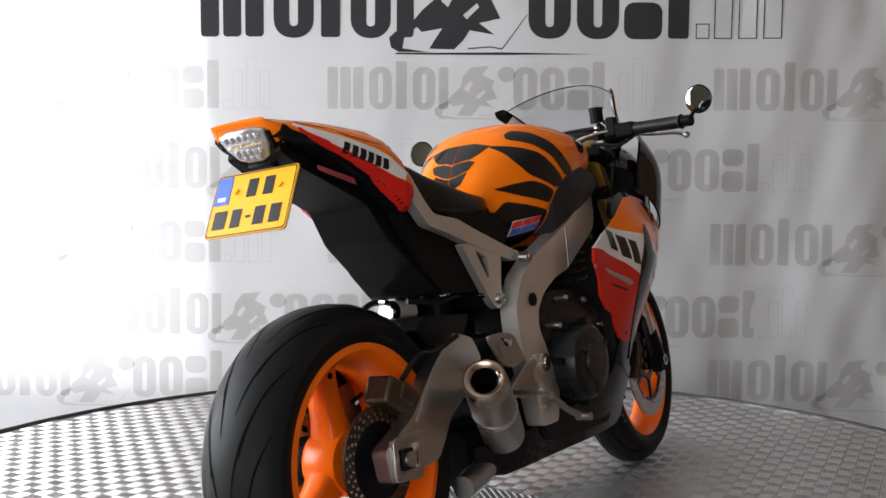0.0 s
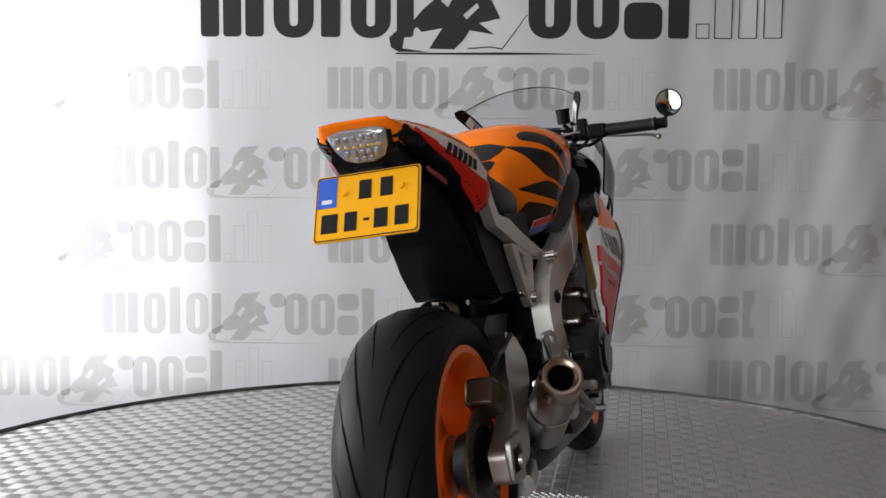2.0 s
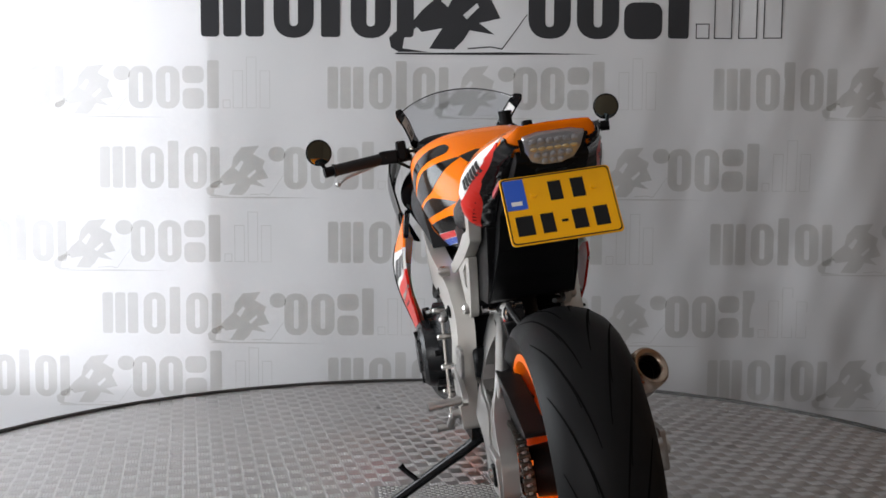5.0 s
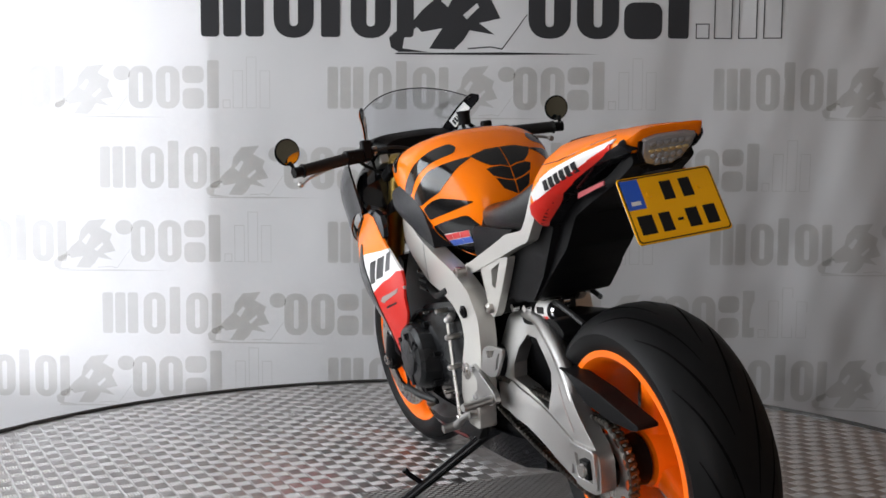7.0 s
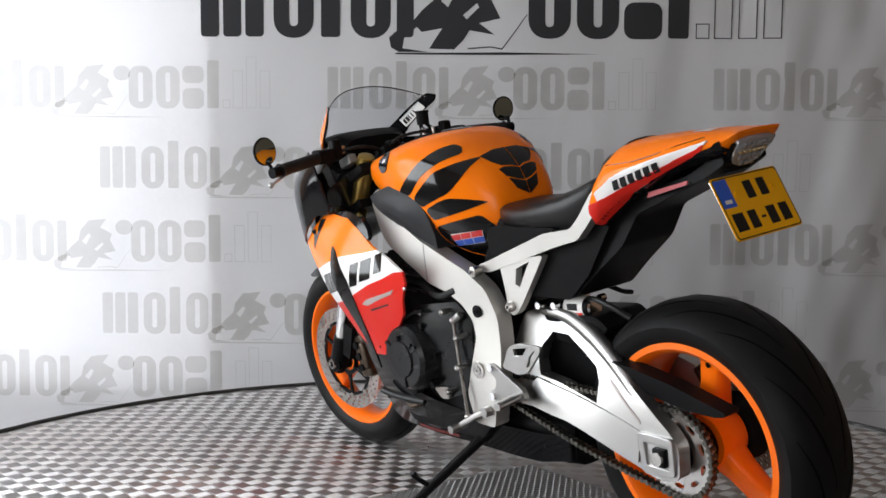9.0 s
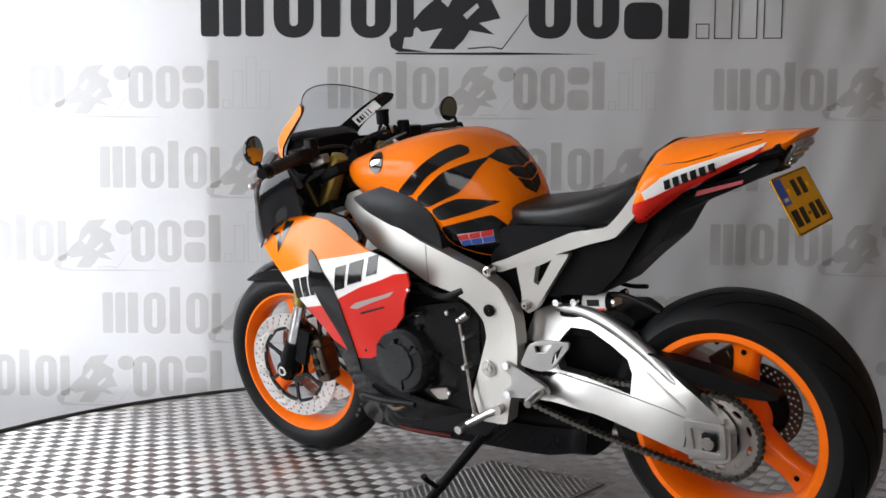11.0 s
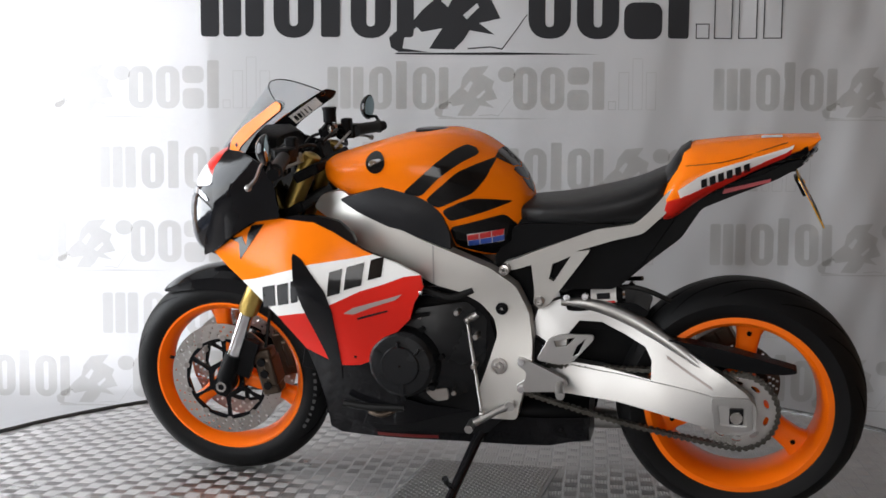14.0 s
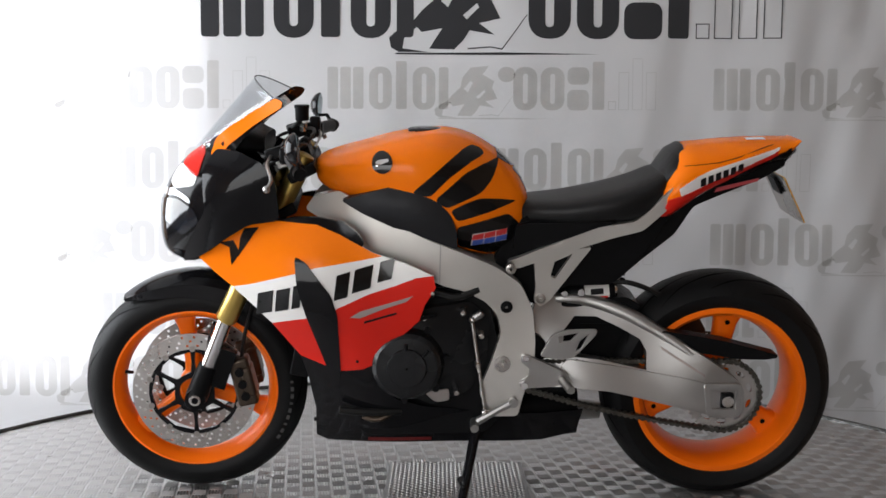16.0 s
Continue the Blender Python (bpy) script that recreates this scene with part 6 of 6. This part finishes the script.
part("shift_arm", bm, ALU, shift)
bm = bmesh.new()
tube(bm, [(0.566, 0.185, 0.318), (0.605, 0.192, 0.300), (0.660, 0.196, 0.268)], [0.011, 0.009, 0.011], 10)
tube(bm, [(0.668, 0.186, 0.264), (0.668, 0.232, 0.262)], 0.011, 12)
tube(bm, [(0.566, 0.176, 0.318), (0.566, 0.196, 0.318)], 0.013, 12)
part("shift_pedal", bm, ALU, bike, "aluminium gear shift pedal")
bm = bmesh.new()
tube(bm, [(0.585, -0.185, 0.340), (0.640, -0.192, 0.300), (0.700, -0.196, 0.272)], [0.010, 0.008, 0.009], 10)
tube(bm, [(0.700, -0.186, 0.270), (0.700, -0.225, 0.270)], 0.010, 12)
part("brake_pedal", bm, ALU, bike, "aluminium rear brake pedal")
foot = Vector((0.716, 0.392, 0.064))
bm = bmesh.new()
tube(bm, [(0.640, 0.105, 0.245), (0.667, 0.160, 0.200), foot.lerp(Vector((0.667, 0.16, 0.20)), 0.15), foot], [0.018, 0.014, 0.0125, 0.0125], 12)
stand = part("side_stand", bm, GLOSS, bike, "black steel side stand, folded out")
bm = bmesh.new()
lean_m = Matrix.Translation(foot) @ Matrix.Rotation(8.5 * DEG, 4, "X")
box(bm, (0.065, 0.045, 0.007), lean_m)
part("stand_foot", bm, PLASTIC, stand, bevel=0.003)
bm = bmesh.new()
q = foot.lerp(Vector((0.667, 0.16, 0.20)), 0.42)
tube(bm, [q, q + Vector((0.008, 0.035, 0.035)), q + Vector((0.010, 0.045, 0.050))], [0.007, 0.007, 0.009], 8)
part("stand_tab", bm, GLOSS, stand)
bm = bmesh.new()
tube(bm, [(0.640, 0.10, 0.235), (0.60, 0.10, 0.225), (0.54, 0.10, 0.215)], 0.009, 10)
part("stand_spring", bm, STEEL, stand)


# ---- small engine and chassis details
bm = bmesh.new()
panel(bm, [(0.800, 0.340), (0.735, 0.352), (0.732, 0.318), (0.770, 0.312)], 0.176, 0.01, 1)
part("casting_window", bm, TITAN, bike, "bare silver casting patch", bevel=0.002)
bm = bmesh.new()
tube(bm, [(0.905, 0.205, 0.505), (0.800, 0.214, 0.555), (0.770, 0.205, 0.560)], 0.005, 8)
tube(bm, [(0.845, 0.243, 0.492), (0.845, 0.238, 0.458)], 0.005, 8)
tube(bm, [(0.790, 0.240, 0.475), (0.808, 0.240, 0.452)], 0.004, 8)
part("cover_rib", bm, ENGINE, bike)
for x, y, z, r in ((0.778, 0.252, 0.628, 0.006), (1.09, 0.21, 0.25, 0.006), (0.80, 0.258, 0.50, 0.005), (1.215, 0.222, 0.60, 0.005), (0.45, 0.10, 0.225, 0.006), (0.97, 0.243, 0.44, 0.005)):
    for s in (1, -1):
        bm = bmesh.new()
        yy = SIDE_Y(x, z)
        tube(bm, [(x, s * (yy - 0.004), z), (x, s * (yy + 0.001), z), (x, s * (yy + 0.002), z)], [r * 0.8, r * 0.8, r * 0.5], 12)
        part("fairing_screw", bm, STEEL if z > 0.6 else ENGINE, bike)
bm = bmesh.new()
tube(bm, curve_points([(0.98, 0.15, 0.27), (0.93, 0.17, 0.262), (0.89, 0.165, 0.275), (0.86, 0.15, 0.30)], 6), 0.008, 12)
part("coolant_pipe", bm, BRONZE_DARK, bike, "worn steel coolant pipe")
# brake lines down the fork
for s in (1, -1):
    bm = bmesh.new()
    tube(bm, curve_points([(1.17, 0.06 * s, 0.86), (1.22, 0.085 * s, 0.74), (1.25, 0.09 * s, 0.60), (1.285, 0.075 * s, 0.48), (1.30, 0.08 * s, 0.40)], 8), 0.005, 8)
    part("brake_line", steer(bm), HOSE, bike)
bm = bmesh.new()
tube(bm, curve_points([(1.36, 0.085, 0.50), (1.378, 0.08, 0.44), (1.374, 0.075, 0.40), (1.36, 0.08, 0.36)], 6), 0.012, 10)
part("fender_stay", steer(bm), GLOSS, bike, "gloss black fender stay")
# inner fender and wiring under the seat
bm = bmesh.new()
panel(bm, [(0.44, 0.56), (0.26, 0.575), (0.22, 0.55), (0.27, 0.50), (0.40, 0.50)], 0.075, 0.15, 1)
part("inner_fender", bm, PLASTIC, bike, "black inner fender", bevel=0.008)
for pts, r in ((((0.46, -0.05, 0.60), (0.38, -0.08, 0.605), (0.31, -0.07, 0.60), (0.25, -0.04, 0.61)), 0.006), (((0.50, 0.08, 0.62), (0.45, 0.075, 0.60), (0.40, 0.06, 0.612), (0.34, 0.05, 0.610)), 0.006), (((0.62, 0.155, 0.66), (0.66, 0.16, 0.63), (0.72, 0.15, 0.625)), 0.005)):
    bm = bmesh.new()
    tube(bm, curve_points(pts, 6), r, 8)
    part("wiring_loom", bm, HOSE, bike)
for x, y, z in ((0.385, 0.075, 0.590), (0.43, 0.085, 0.588), (0.46, -0.10, 0.60), (0.36, -0.06, 0.612), (0.27, 0.03, 0.612)):
    bm = bmesh.new()
    s = 1 if y > 0 else -1
    tube(bm, [(x, y, z), (x, y + s * 0.016, z)], 0.009, 12)
    part("chassis_bolt", bm, CHROME, bike)
# exhaust header seen behind the slash duct
for k in range(3):
    bm = bmesh.new()
    y = -0.10 + 0.10 * k
    tube(bm, curve_points([(1.03, y, 0.46), (1.09, y, 0.38), (1.06, y * 0.8, 0.27), (0.95, y * 0.6, 0.225)], 6), 0.019, 12)
    part("header_pipe", bm, BRONZE, bike, "heat-tinted header pipe")
# tank front and ignition area
bm = bmesh.new()
box(bm, (0.06, 0.08, 0.05), pose(1.13, 0.0, 0.945, 0, 20))
lathe(bm, [(0.004, 0.02), (0.014, 0.02), (0.014, -0.02), (0.004, -0.02)], 16, (1.12, 0, 0.975))
part("ignition_barrel", bm, PLASTIC, bike, "black ignition barrel", bevel=0.004)
for s in (1, -1):
    bm = bmesh.new()
    tube(bm, [(1.118, 0.105 * s, 0.945), (1.112, 0.105 * s, 0.958), (1.110, 0.105 * s, 0.962)], [0.024, 0.024, 0.014], 18)
    part("fork_cap", steer(bm), GOLD, bike, "gold fork cap")
    bm = bmesh.new()
    box(bm, (0.055, 0.03, 0.028), pose(1.148, 0.14 * s, 0.945, 0, 20))
    part("bar_clamp", bm, ALU, bike, bevel=0.004)


# ---------------------------------------------------------------- what moves
HEAD, LEAN, HUB = 85.1, 8.5, (0.152, -0.731)


def turned(t):
    """Degrees by which the turntable has turned at t seconds."""
    return -27.12 + 7.74 * t - 0.00342 * t * t


def motions():
    times = [k * 0.8 for k in range(21)]
    spin, bike_rows, mat_rows = [], [], []
    for t in times:
        a = turned(t)
        r = pose(0, 0, 0, 0, 0, a)
        spin.append((t, r))
        bike_rows.append((t, r @ pose(HUB[0], HUB[1], 0.002, 0, 0, HEAD) @ pose(0, 0, 0, -LEAN)))
        mat_rows.append((t, r @ pose(*MAT_AT)))
    walk(table, spin)
    walk(bike, bike_rows)
    walk(mat_thing, mat_rows)


MAT_AT = (0.11, -0.015, 0.0, 0, 0, -5)
motions()
